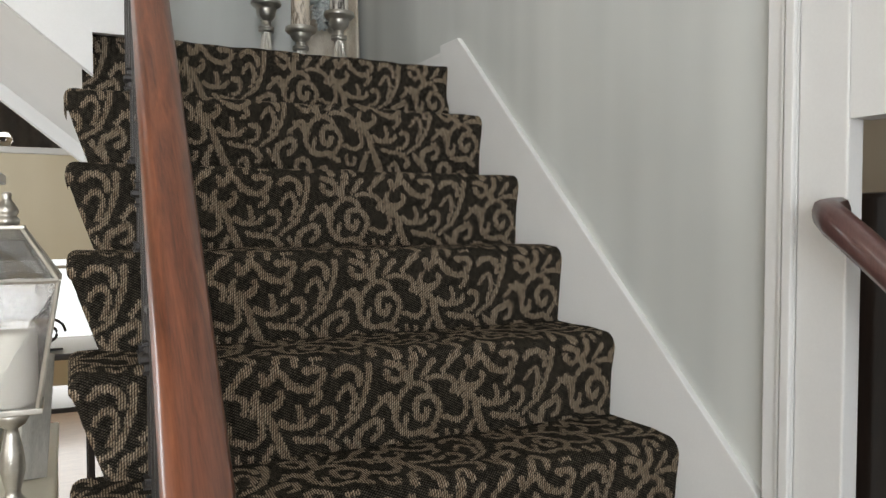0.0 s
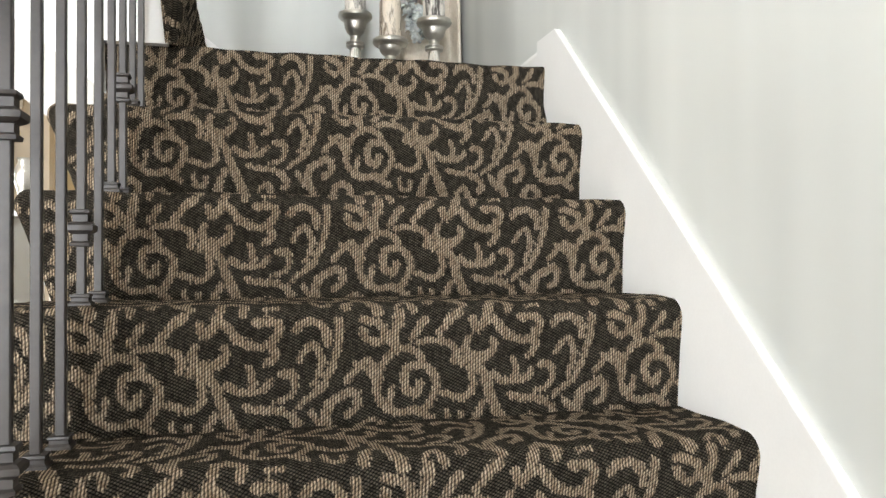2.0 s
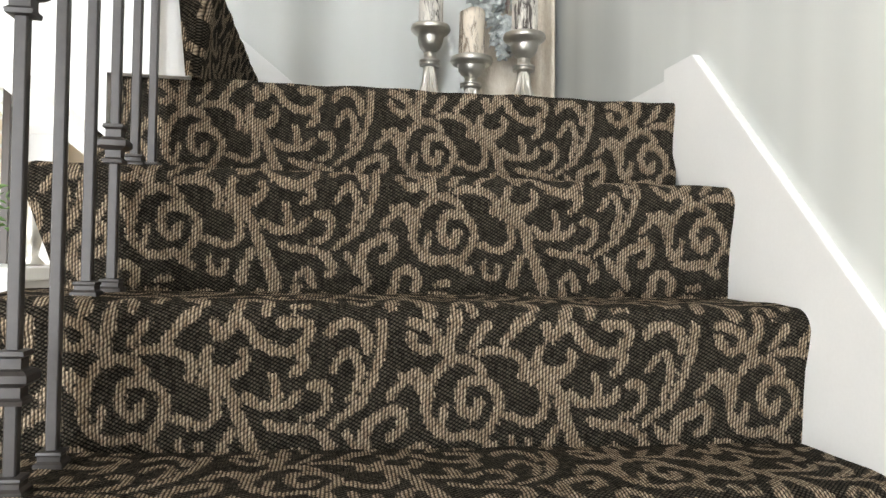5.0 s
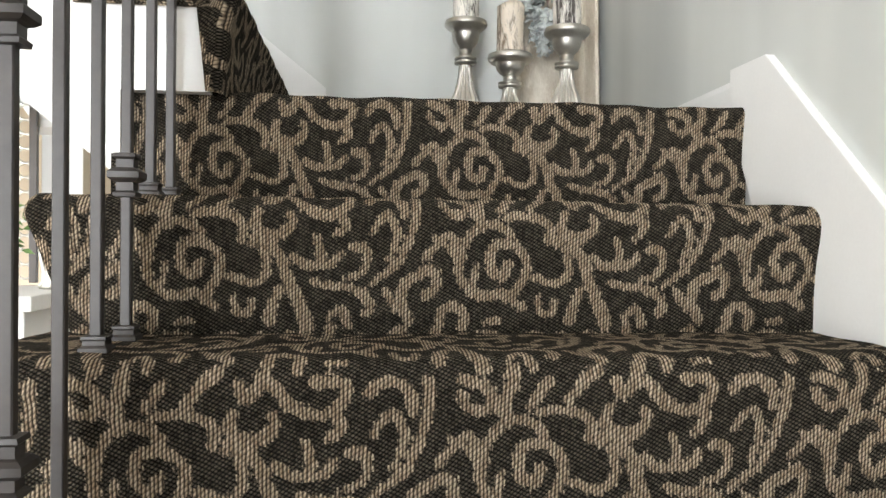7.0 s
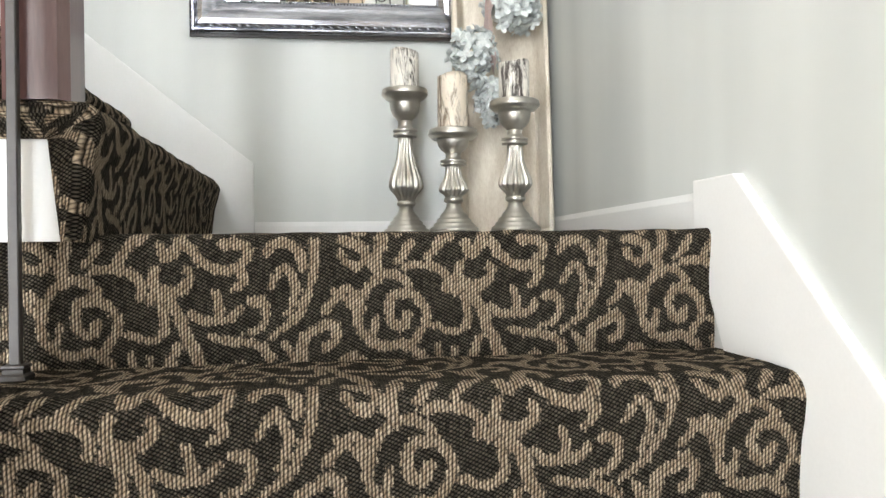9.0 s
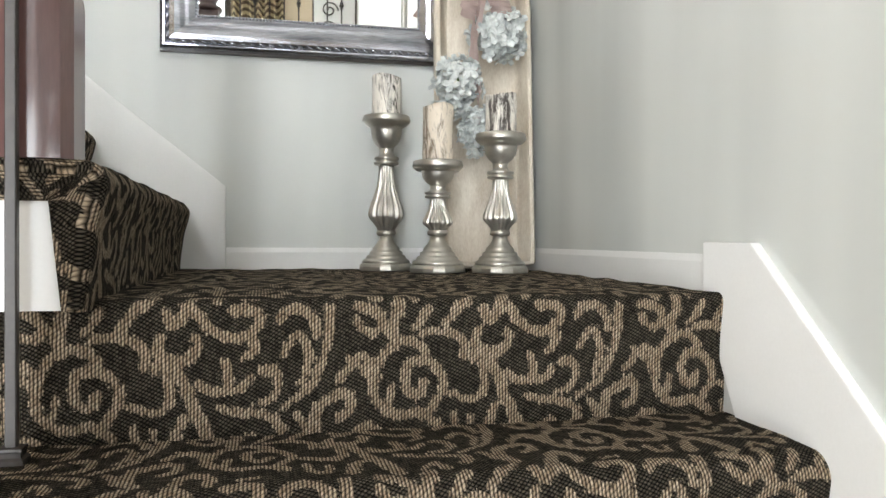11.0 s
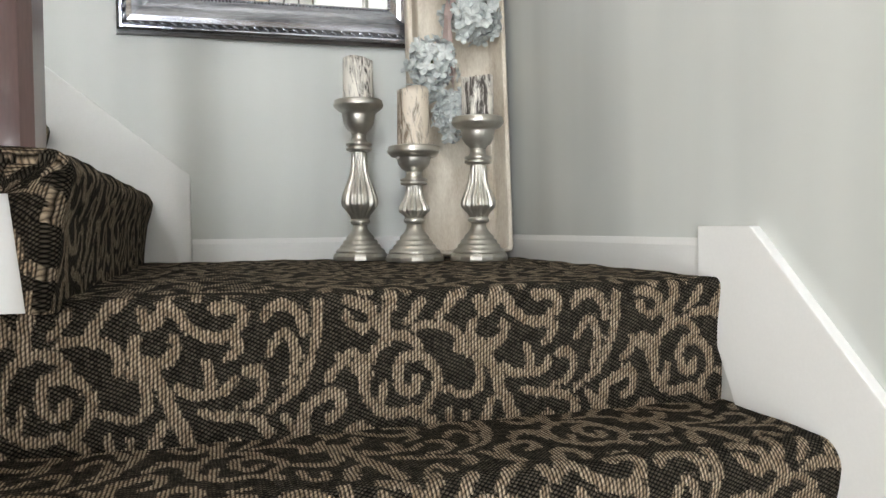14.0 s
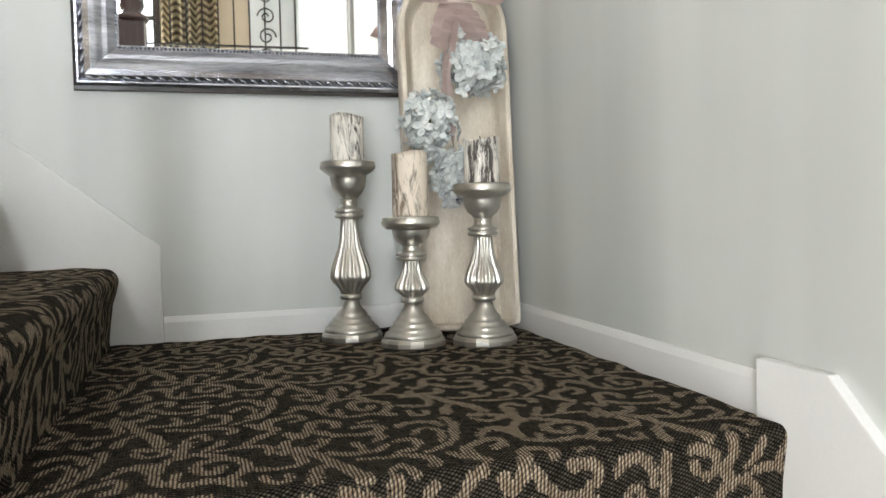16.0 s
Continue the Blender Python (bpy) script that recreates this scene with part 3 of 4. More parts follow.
# casing where the stairwell wall ends, and the bright pier beside it
casing = holder("door_casing", (0, 0, 0), "white moulded casing at the end of the stairwell wall", "casing", kind="structure")
part("casing_board", box(-0.004, WALL, -1.302, -1.241, FLOOR, 2.6, 0.003), WHITE, casing)
part("casing_bead", box(-0.014, -0.004, -1.302, -1.284, FLOOR, 2.6, 0.003), WHITE, casing)
part("casing_fillet", box(-0.009, -0.003, -1.279, -1.272, FLOOR, 2.6, 0.002), WHITE, casing)
setting("wall_pier", box(-0.002, 0.035, -1.394, -1.304, FLOOR, TOP, 0.004), WHITE, "bright white pier beside the casing", "wall")
setting("wall_header", box(0.0, 0.05, -2.9, -1.395, 0.775, TOP), WHITE, "white wall above the side opening", "wall")
setting("wall_south_east", box(0.0, 0.14, -5.3, -2.9, FLOOR, TOP), GREY_WALL, "grey wall near the entrance", "wall")
setting("wall_side_room", box(1.6, 1.7, -5.3, 1.0, FLOOR, TOP), BEIGE_WALL, "brown-beige wall of the side room", "wall")
setting("wall_side_room_end", box(0.14, 1.6, -1.0, -0.9, FLOOR, TOP), BEIGE_WALL, "brown-beige end wall of the side room", "wall")
# added dark body that fills the side opening to make it look unlit
cab = holder("cabinet", (0.72, -1.37, FLOOR), "dark espresso wooden cabinet added to darken the side opening", "cabinet")
part("body", box(-0.55, 0.55, -0.30, 0.35, 0.0, 1.60, 0.01), DARK_WOOD, cab)
part("door", box(-0.53, -0.01, -0.322, -0.302, 0.06, 1.55, 0.004), DARK_WOOD, cab)
part("door", box(0.01, 0.53, -0.322, -0.302, 0.06, 1.55, 0.004), DARK_WOOD, cab)

# outer walls with their windows
def windowed_wall(name, axis, at, span, holes, material, label):
    """A wall across x (axis 'y') or across y (axis 'x') with rectangular openings, in piers and panels."""
    bm = bmesh.new()
    cuts = sorted({span[0], span[1], *[h for hole in holes for h in hole[:2]]})
    for a, b in zip(cuts, cuts[1:]):
        hole = next((h for h in holes if h[0] <= a and b <= h[1]), None)
        pieces = [(FLOOR, TOP)] if hole is None else [(FLOOR, hole[2]), (hole[3], TOP)]
        for z0, z1 in pieces:
            if axis == "y":
                box(a, b, at, at + 0.14, z0, z1, bm=bm)
            else:
                box(at, at + 0.14, a, b, z0, z1, bm=bm)
    return setting(name, bm, material, label, "wall")


windowed_wall("wall_south", "y", -5.3, (-4.0, 0.14), [(-3.8, -2.95, -0.1, 2.1), (-2.95, -1.95, -0.1, 2.1), (-1.95, -1.1, -0.1, 2.1)], BEIGE_WALL, "beige front wall with a large window")
windowed_wall("wall_west", "x", -4.0, (-5.3, 5.5), [(1.2, 2.8, -0.1, 1.3), (-2.5, -0.5, 0.1, 2.1)], BEIGE_WALL, "beige living-room wall with a window")
windowed_wall("wall_far_north", "y", 5.36, (-4.0, 0.14), [(-3.0, -0.4, -0.5, 0.9)], CREAM_WALL, "cream wall at the far end with a window")
setting("wall_east_beyond", box(0.0, 0.12, BACK + 0.12, 5.4, FLOOR, TOP), CREAM_WALL, "cream wall beyond the stair", "wall")


def window(name, axis, at, a0, a1, z0, z1, cols, rows):
    w = holder(name, (0, 0, 0), "white framed window with panes, bright daylight behind", "window", kind="structure")
    def bar(p0, p1, q0, q1, d0=0.04, d1=0.09, kind="window_frame"):
        if axis == "y":
            part(kind, box(p0, p1, at + d0, at + d1, q0, q1, 0.004), WHITE, w)
        else:
            part(kind, box(at + d0, at + d1, p0, p1, q0, q1, 0.004), WHITE, w)
    for p in (a0, a1 - 0.06):
        bar(p, p + 0.06, z0, z1)
    for q in (z0, z1 - 0.06):
        bar(a0 + 0.06, a1 - 0.06, q, q + 0.06)
    for i in range(1, cols):
        c = a0 + (a1 - a0) * i / cols
        bar(c - 0.015, c + 0.015, z0 + 0.06, z1 - 0.06, 0.05, 0.08, "muntin")
    for i in range(1, rows):
        c = z0 + (z1 - z0) * i / rows
        bar(a0 + 0.06, a1 - 0.06, c - 0.015, c + 0.015, 0.052, 0.078, "muntin")
    return w


window("window_1", "y", -5.3, -3.8, -1.1, -0.1, 2.1, 4, 3)
window("window_2", "x", -4.0, 1.2, 2.8, -0.1, 1.3, 3, 2)
window("window_4", "x", -4.0, -2.5, -0.5, 0.1, 2.1, 3, 3)
window("window_3", "y", 5.36, -3.0, -0.4, -0.5, 0.9, 3, 2)
for nm, bm in (("backdrop_south", box(-6.5, 1.0, -6.3, -6.25, -2, 5)), ("backdrop_west", box(-5.0, -4.95, -4, 4, -2, 5)), ("backdrop_north", box(-6.0, 0.0, 6.4, 6.45, -2, 3))):
    setting(nm, bm, DAY, "bright overcast daylight outside the window", "backdrop")


# ---- balustrade ----
SLOPE = 0.90
bar_x = lambda y: -0.927 + 0.045 * y
rail_x = lambda y: -0.969 + 0.047 * (y + 0.98)
rail_z = lambda y: 0.900 + 0.85 * (y + 0.98)


def square_stack(bm, levels):
    """Square rings (half width, z) joined into one turned-looking square collar."""
    rings = [[bm.verts.new((sx * h, sy * h, z)) for sx, sy in ((-1, -1), (1, -1), (1, 1), (-1, 1))] for h, z in levels]
    for lo, hi in zip(rings, rings[1:]):
        for i in range(4):
            bm.faces.new((lo[i], lo[(i + 1) % 4], hi[(i + 1) % 4], hi[i]))
    bm.faces.new(rings[0][::-1]), bm.faces.new(rings[-1])
    return bm


def collar():
    lv = [(0.009, -0.030), (0.015, -0.029), (0.016, -0.024), (0.012, -0.021), (0.012, -0.010), (0.017, -0.008), (0.022, -0.004), (0.022, 0.004), (0.017, 0.008), (0.012, 0.010), (0.012, 0.021), (0.016, 0.024), (0.015, 0.029), (0.009, 0.030)]
    return square_stack(bmesh.new(), [(h * 0.86, z * 0.92) for h, z in lv])


def shoe():
    return square_stack(bmesh.new(), [(0.0155, 0.0), (0.0155, 0.005), (0.012, 0.008), (0.012, 0.013), (0.0135, 0.015), (0.013, 0.018), (0.0075, 0.019)])


COLLAR = finish(collar(), "collar", IRON)
SHOE = finish(shoe(), "shoe", IRON)


def baluster(x, y, z, top, knobs, group):
    b = holder("baluster", (x, y, z), "dark bronze square iron baluster with collars" if knobs else "plain dark bronze square iron baluster", "baluster", group)
    part("bar", box(-0.0064, 0.0064, -0.0064, 0.0064, 0.0, top - z, 0.0015, segments=1), IRON, b)
    mesh_part("shoe", SHOE, b)
    for q in knobs:
        c = mesh_part("collar", COLLAR, b)
        c.location = (0, 0, q - z)
    return b


for i in range(20):
    y = -0.060 - 0.1015 * i
    k = math.floor((y + 0.228) / RUN) + 5
    low = 0.945 + SLOPE * (y + 0.263)
    baluster(bar_x(y) - 0.010 * max(0, 1 - i / 4), y, RISE * k, rail_z(y) - 0.02, (low, low + 0.385) if i % 3 == 2 else (), "balusters of the lower flight")

section = [(-0.030, 0.0), (-0.033, 0.012), (-0.033, 0.024), (-0.026, 0.040), (-0.012, 0.046), (0.012, 0.046), (0.026, 0.040), (0.033, 0.024), (0.033, 0.012), (0.030, 0.0), (0.018, -0.012), (-0.018, -0.012)]
rail = holder("handrail", (0, 0, 0), "polished cherry-stained wooden handrail over the iron balusters", "handrail")
part("rail", sweep([(a * 0.82, b * 0.85) for a, b in section], [(rail_x(y), y, rail_z(y)) for y in np.linspace(-2.1, -0.04, 30)]), CHERRY, rail, smooth=True)
part("rail_fillet", sweep([(-0.012, -0.022), (0.012, -0.022), (0.012, -0.011), (-0.012, -0.011)], [(rail_x(y), y, rail_z(y)) for y in np.linspace(-2.1, -0.04, 8)]), CHERRY, rail)

# newel on the first step of the upper flight
newel = holder("newel_post", (-0.922, -0.004, LANDING + UP_RISE), "glossy dark cherry newel post with chamfered square base", "newel post")
hw, ch = 0.041, 0.012
octo = [(-hw, -hw + ch), (-hw + ch, -hw), (hw - ch, -hw), (hw, -hw + ch), (hw, hw - ch), (hw - ch, hw), (-hw + ch, hw), (-hw, hw - ch)]
bm = bmesh.new()
rings = [[bm.verts.new((x * q, y * q, z)) for x, y in octo] for q, z in ((1.0, 0.0), (1.0, 0.190), (0.96, 0.202), (0.72, 0.212))]
for lo, hi in zip(rings, rings[1:]):
    for i in range(8):
        bm.faces.new((lo[i], lo[(i + 1) % 8], hi[(i + 1) % 8], hi[i]))
bm.faces.new(rings[0][::-1]), bm.faces.new(rings[-1])
part("base_block", bm, CHERRY_POST, newel)
part("shaft", lathe([(0.036, 0.205), (0.040, 0.214), (0.036, 0.226), (0.028, 0.232), (0.034, 0.242), (0.037, 0.26), (0.033, 0.34), (0.027, 0.44), (0.025, 0.50), (0.032, 0.505), (0.032, 0.52), (0.025, 0.53)], 32), CHERRY_POST, newel, smooth=True)
part("top_block", box(-0.043, 0.043, -0.043, 0.043, 0.53, 0.78, 0.006), CHERRY_POST, newel)
part("cap", lathe([(0.05, 0.78), (0.056, 0.79), (0.05, 0.80), (0.03, 0.81), (0.042, 0.835), (0.036, 0.87), (0.012, 0.89)], 32), CHERRY_POST, newel, smooth=True)

# balustrade of the upper flight
upper_rail = lambda x: 1.93 + (UP_RISE / UP_RUN) * (-0.955 - x)
for i in range(13):
    x = -1.045 - 0.111 * i
    j = math.floor((-0.875 - x) / UP_RUN)
    z = LANDING + UP_RISE * (j + 1)
    low = z + 0.24
    baluster(x, 0.0, z, upper_rail(x) - 0.02, (low, low + 0.42) if i % 3 == 1 else (), "balusters of the upper flight")
rail2 = holder("upper_handrail", (0, 0, 0), "cherry-stained wooden handrail of the upper flight", "handrail")
part("rail", sweep(section, [(x, 0.005, upper_rail(x)) for x in np.linspace(-0.96, -2.60, 20)]), CHERRY, rail2, smooth=True)

# wall handrail at the foot of the stair
rail3 = holder("wall_handrail", (-0.06, -1.392, 0.582), "dark cherry wall-mounted handrail with a returned end", "handrail")
part("rail", sweep([(a * 0.65, b * 0.8) for a, b in section], [(0.04, 0.0, 0.035), (0.012, -0.004, 0.033), (0.0, -0.022, 0.022), (0.0, -0.06, -0.008), (0.0, -0.9, -0.68)]), CHERRY_POST, rail3, smooth=True)
part("bracket", tube([(0.06, -0.2, -0.22), (0.02, -0.2, -0.22), (0.0, -0.2, -0.19)], 0.008), IRON, rail3)


# ---- things on the landing ----
def candlestick(x, y, height, wax_h, wax, label, wax_label, turn):
    c = holder("candlestick", (x, y, LANDING + 0.001), label, "candlestick", "candlesticks on the landing")
    h = height
    b0 = 0.095
    plinth = lathe([(0.066, 0.0), (0.067, 0.003), (0.067, 0.010), (0.064, 0.016), (0.060, 0.019)], 16)
    part("plinth", plinth, SILVER, c).rotation_euler[2] = turn
    foot = [(0.059, 0.018), (0.060, 0.022), (0.057, 0.027), (0.050, 0.030), (0.050, 0.034), (0.047, 0.038), (0.042, 0.040), (0.042, 0.045), (0.039, 0.049), (0.034, 0.051), (0.034, 0.056), (0.030, 0.061), (0.023, 0.068), (0.018, 0.078), (0.0165, 0.088)]
    part("foot", lathe(foot, 48), SILVER, c, smooth=True)
    part("lower_ring", lathe([(0.017, 0.087), (0.023, 0.089), (0.0245, 0.094), (0.023, 0.099), (0.017, 0.101)], 40), SILVER, c, smooth=True)
    b0, top = 0.100, h - 0.125 * (h / 0.388) ** 0.85
    fat = 0.0365 + 0.0085 * (h - 0.265) / 0.123
    body = []
    for i in range(36):
        s = i / 35
        r = 0.0190 + (fat - 0.0190) * math.exp(-((s - 0.24) / (0.155 if s < 0.24 else 0.34)) ** 2)
        body.append((r, b0 + s * (top - b0)))
    part("body", lathe(body, 140, lambda z: 0.20 * max(0.0, math.sin(math.pi * min(1, max(0, (z - b0) / (top - b0))))) ** 0.5), SILVER, c, "fluted pear-shaped body", smooth=True)
    k = (h - top) / 0.125
    part("upper_ring", lathe([(0.019, top), (0.030, top + 0.003 * k), (0.032, top + 0.008 * k), (0.026, top + 0.011 * k), (0.026, top + 0.013 * k), (0.032, top + 0.016 * k), (0.031, top + 0.021 * k), (0.020, top + 0.025 * k), (0.0175, top + 0.034 * k), (0.019, top + 0.044 * k)], 40), SILVER, c, smooth=True)
    part("cup", lathe([(0.019, top + 0.043 * k), (0.020, top + 0.047 * k), (0.029, top + 0.055 * k), (0.036, top + 0.068 * k), (0.039, top + 0.085 * k), (0.040, top + 0.094 * k), (0.050, h - 0.025), (0.059, h - 0.017), (0.061, h - 0.011), (0.058, h - 0.007), (0.059, h - 0.003), (0.055, h), (0.048, h - 0.001), (0.040, h - 0.004)], 48), SILVER, c, smooth=True)
    bmw = bmesh.new()
    seg, rows, rr = 40, 12, 0.0365
    rings = []
    for i in range(rows + 1):
        z = h - 0.004 + wax_h * i / rows
        rings.append([bmw.verts.new((q * math.cos(a), q * math.sin(a), z + (0.004 * math.sin(a * 2 + turn) if i == rows else 0))) for a in [2 * math.pi * k / seg for k in range(seg)] for q in [rr * (1 + 0.02 * noise.noise(Vector((math.cos(a) * 3, math.sin(a) * 3, z * 18 + turn))))]])
    for lo, hi in zip(rings, rings[1:]):
        for k in range(seg):
            bmw.faces.new((lo[k], lo[(k + 1) % seg], hi[(k + 1) % seg], hi[k]))
    bmw.faces.new(rings[0][::-1])
    inner = [bmw.verts.new((v.co.x * 0.86, v.co.y * 0.86, v.co.z - 0.007)) for v in rings[-1]]
    for k in range(seg):
        bmw.faces.new((rings[-1][k], rings[-1][(k + 1) % seg], inner[(k + 1) % seg], inner[k]))
    bmw.faces.new(inner)
    candle = holder("candle", (x, y, LANDING + 0.001), wax_label, "candle", "candles on the candlesticks")
    part("wax", bmw, wax, candle, smooth=True)
    part("wick", tube([(0, 0, h + wax_h - 0.015), (0.001, 0, h + wax_h - 0.004), (0.004, 0.001, h + wax_h + 0.002)], 0.0011, 6), DARK_WOOD, candle)
    candle.rotation_euler[2] = turn
    return c


candlestick(-0.360, 0.900, 0.388, 0.102, BIRCH_CANDLE, "tall silver candlestick with a fluted body", "short birch-bark pillar candle on the tallest candlestick", 0.4)
candlestick(-0.258, 0.765, 0.265, 0.134, LOG_CANDLE, "short silver candlestick with a fluted body", "tall tan log-look pillar candle", 2.0)
candlestick(-0.114, 0.728, 0.330, 0.095, BIRCH_CANDLE, "middle-sized silver candlestick with a fluted body", "short birch-bark pillar candle", 3.3)

# long wooden dough bowl leaning in the corner
bowl = holder("dough_bowl", (-0.104, 0.905, LANDING + 0.002), "long whitewashed wooden dough bowl leaning upright in the corner", "dough bowl")
bowl.rotation_euler = Euler((radians(-6.0), 0, radians(-6)))
W, HH = 0.127, 0.825


def bowl_outline(inset, n=18):
    pts = []
    w = W - inset
    for i in range(n + 1):
        a = math.pi * i / n
        pts.append((w * math.cos(a) * (1.0), HH - W * 1.05 + (W * 1.05 - inset) * math.sin(a)))
    for i in range(7):
        a = math.pi + math.pi * i / 6
        pts.append((w * max(-1, min(1, 1.25 * math.cos(a))) * (0.97 if 0 < i < 6 else 1.0), 0.022 + (0.022 - min(inset, 0.018)) * math.sin(a)))
    return pts


bm = bmesh.new()
levels = [(0.0, -0.012), (0.0, -0.052), (0.004, -0.058), (0.012, -0.058), (0.016, -0.052), (0.030, -0.018), (0.042, -0.006)]
rings = [[bm.verts.new((x, y, z)) for x, z in bowl_outline(i)] for i, y in levels]
for lo, hi in zip(rings, rings[1:]):
    for i in range(len(lo)):
        j = (i + 1) % len(lo)
        bm.faces.new((lo[i], lo[j], hi[j], hi[i]))
bm.faces.new(rings[0]), bm.faces.new(rings[-1][::-1])
part("bowl", bm, WASHED, bowl)


# hydrangea heads and a ribbon tied to the bowl
def petal_mesh():
    bm = bmesh.new()
    for k in range(4):
        a = math.pi / 2 * k + 0.2
        c, s_ = math.cos(a), math.sin(a)
        pts = [(0, 0, 0), (0.5, -0.42, 0.12), (1.0, -0.3, 0.22), (1.12, 0.0, 0.16), (1.0, 0.34, 0.26), (0.5, 0.42, 0.12)]
        vs = [bm.verts.new((x * c - y * s_, x * s_ + y * c, z)) for x, y, z in pts]
        mid = bm.verts.new((0.62 * c, 0.62 * s_, 0.04))
        for i in range(6):
            bm.faces.new((vs[i], vs[(i + 1) % 6], mid))
    me = bpy.data.meshes.new("petals")
    bm.to_mesh(me)
    bm.free()
    return me


PETALS = petal_mesh()


def hydrangea(x, y, z, r, seed):
    rnd = random.Random(seed)
    h = holder("hydrangea", (x, y, z), "dusty blue-white artificial hydrangea head", "flower", "hydrangeas on the dough bowl")
    bm = bmesh.new()
    for i in range(135):
        zz = 1 - 2 * (i + 0.5) / 135
        a = 2.39996 * i + rnd.uniform(-0.3, 0.3)
        q = math.sqrt(1 - zz * zz)
        d = Vector((q * math.cos(a), q * math.sin(a), zz))
        if d.y > 0.55:
            continue
        rad = r * rnd.uniform(0.62, 1.10) * (1 + 0.22 * noise.noise(d * 2.2 + Vector((seed, 0, 0))))
        tilt = (d + Vector([rnd.uniform(-0.85, 0.85) for _ in range(3)])).normalized()
        m = Matrix.Translation(d * rad) @ tilt.to_track_quat("Z", "Y").to_matrix().to_4x4() @ Matrix.Rotation(rnd.uniform(0, 6.3), 4, "Z") @ Matrix.Scale(r * rnd.uniform(0.24, 0.38), 4)
        n0 = len(bm.verts)
        bm.from_mesh(PETALS)
        bm.verts.ensure_lookup_table()
        for v in bm.verts[n0:]:
            v.co = m @ v.co
    part("flower_head", bm, PETAL, h)
    part("stem", tube([(0, 0.0, 0), (0.004, 0.02, 0.02), (0.006, 0.04, 0.05)], 0.003, 6), LEAF, h)


hydrangea(-0.080, 0.852, 1.702, 0.064, 1)
hydrangea(-0.190, 0.838, 1.570, 0.058, 2)
hydrangea(-0.138, 0.826, 1.452, 0.054, 3)


def ribbon_strip(pts, width, twist=0.0):
    bm = bmesh.new()
    rows = []
    n = len(pts)
    for i, p in enumerate(pts):
        a = twist * i / n + 0.25 * math.sin(i * 1.1)
        off = Vector((math.cos(a), -0.35 * math.sin(a * 2) - 0.2, math.sin(a) * 0.25)) * width / 2
        rows.append((bm.verts.new(Vector(p) - off), bm.verts.new(Vector(p) + Vector((0, -0.004, 0))), bm.verts.new(Vector(p) + off)))
    for a, b in zip(rows, rows[1:]):
        for k in range(2):
            bm.faces.new((a[k], a[k + 1], b[k + 1], b[k]))
    bmesh.ops.solidify(bm, geom=bm.faces[:], thickness=0.001)
    return bm


ribbon = holder("ribbon", (-0.128, 0.868, 1.838), "blush pink fabric bow tied round the dough bowl", "ribbon")
part("knot", box(-0.022, 0.022, -0.04, -0.005, -0.02, 0.025, 0.01), RIBBON, ribbon)
part("loop", ribbon_strip([(0.0, -0.03, 0.0), (0.03, -0.05, 0.03), (0.075, -0.05, 0.04), (0.10, -0.045, 0.015), (0.07, -0.04, -0.01), (0.0, -0.03, 0.0)], 0.055), RIBBON, ribbon)
part("loop", ribbon_strip([(0.0, -0.03, 0.0), (-0.03, -0.05, 0.02), (-0.07, -0.05, 0.03), (-0.09, -0.045, 0.0), (-0.05, -0.04, -0.015), (0.0, -0.03, 0.0)], 0.055), RIBBON, ribbon)
smoothed = lambda pts: [tuple(q) for q in flow(*pts, n=7)[0]]
part("tail", ribbon_strip(smoothed([(0.005, -0.035, -0.01), (0.018, -0.052, -0.035), (0.034, -0.056, -0.065), (0.046, -0.048, -0.098)]), 0.050, 0.3), RIBBON, ribbon)
part("tail", ribbon_strip(smoothed([(-0.012, -0.035, -0.01), (-0.030, -0.048, -0.045), (-0.042, -0.052, -0.085), (-0.038, -0.044, -0.112)]), 0.044, -0.5), RIBBON, ribbon)
part("tail", ribbon_strip(smoothed([(0.0, -0.032, -0.01), (-0.012, -0.040, -0.09), (-0.026, -0.040, -0.18), (-0.014, -0.038, -0.27), (-0.010, -0.036, -0.38)]), 0.024, 1.6), RIBBON, ribbon)

# framed mirror above the landing
mirror = holder("wall_mirror", (-0.540, BACK - 0.012, 1.660), "wall mirror in a wide pewter frame with a rope-carved edge", "mirror")
MW, MH = 0.372, 0.86
mirror.rotation_euler[2] = radians(-1.5)          # hung a little proud on one side
prof_f = [(0.0, 0.0), (0.0, 0.026), (0.006, 0.030), (0.010, 0.030), (0.013, 0.026), (0.022, 0.034), (0.034, 0.037), (0.046, 0.033), (0.058, 0.026), (0.068, 0.024), (0.074, 0.020), (0.084, 0.014), (0.090, 0.012), (0.090, 0.0)]
bm = bmesh.new()
rings = []
for cx, cz, sx, sz in ((-MW, 0, 1, 1), (MW, 0, -1, 1), (MW, MH, -1, -1), (-MW, MH, 1, -1)):
    rings.append([bm.verts.new((cx + sx * i, -d, cz + sz * i)) for i, d in prof_f])
for a in range(4):
    lo, hi = rings[a], rings[(a + 1) % 4]
    for i in range(len(lo) - 1):
        bm.faces.new((lo[i], hi[i], hi[i + 1], lo[i + 1]))
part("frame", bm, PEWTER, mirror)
part("outer_edge", prism([(-MW - 0.005, -0.007), (MW + 0.005, -0.007), (MW + 0.005, MH + 0.005), (-MW - 0.005, MH + 0.005)], "y", -0.005, 0.0, 0.002), DARK_WOOD, mirror, "black outer edge")
part("glass", box(-MW + 0.088, MW - 0.088, -0.012, -0.006, 0.088, MH - 0.088), MIRROR, mirror, "mirror glass")
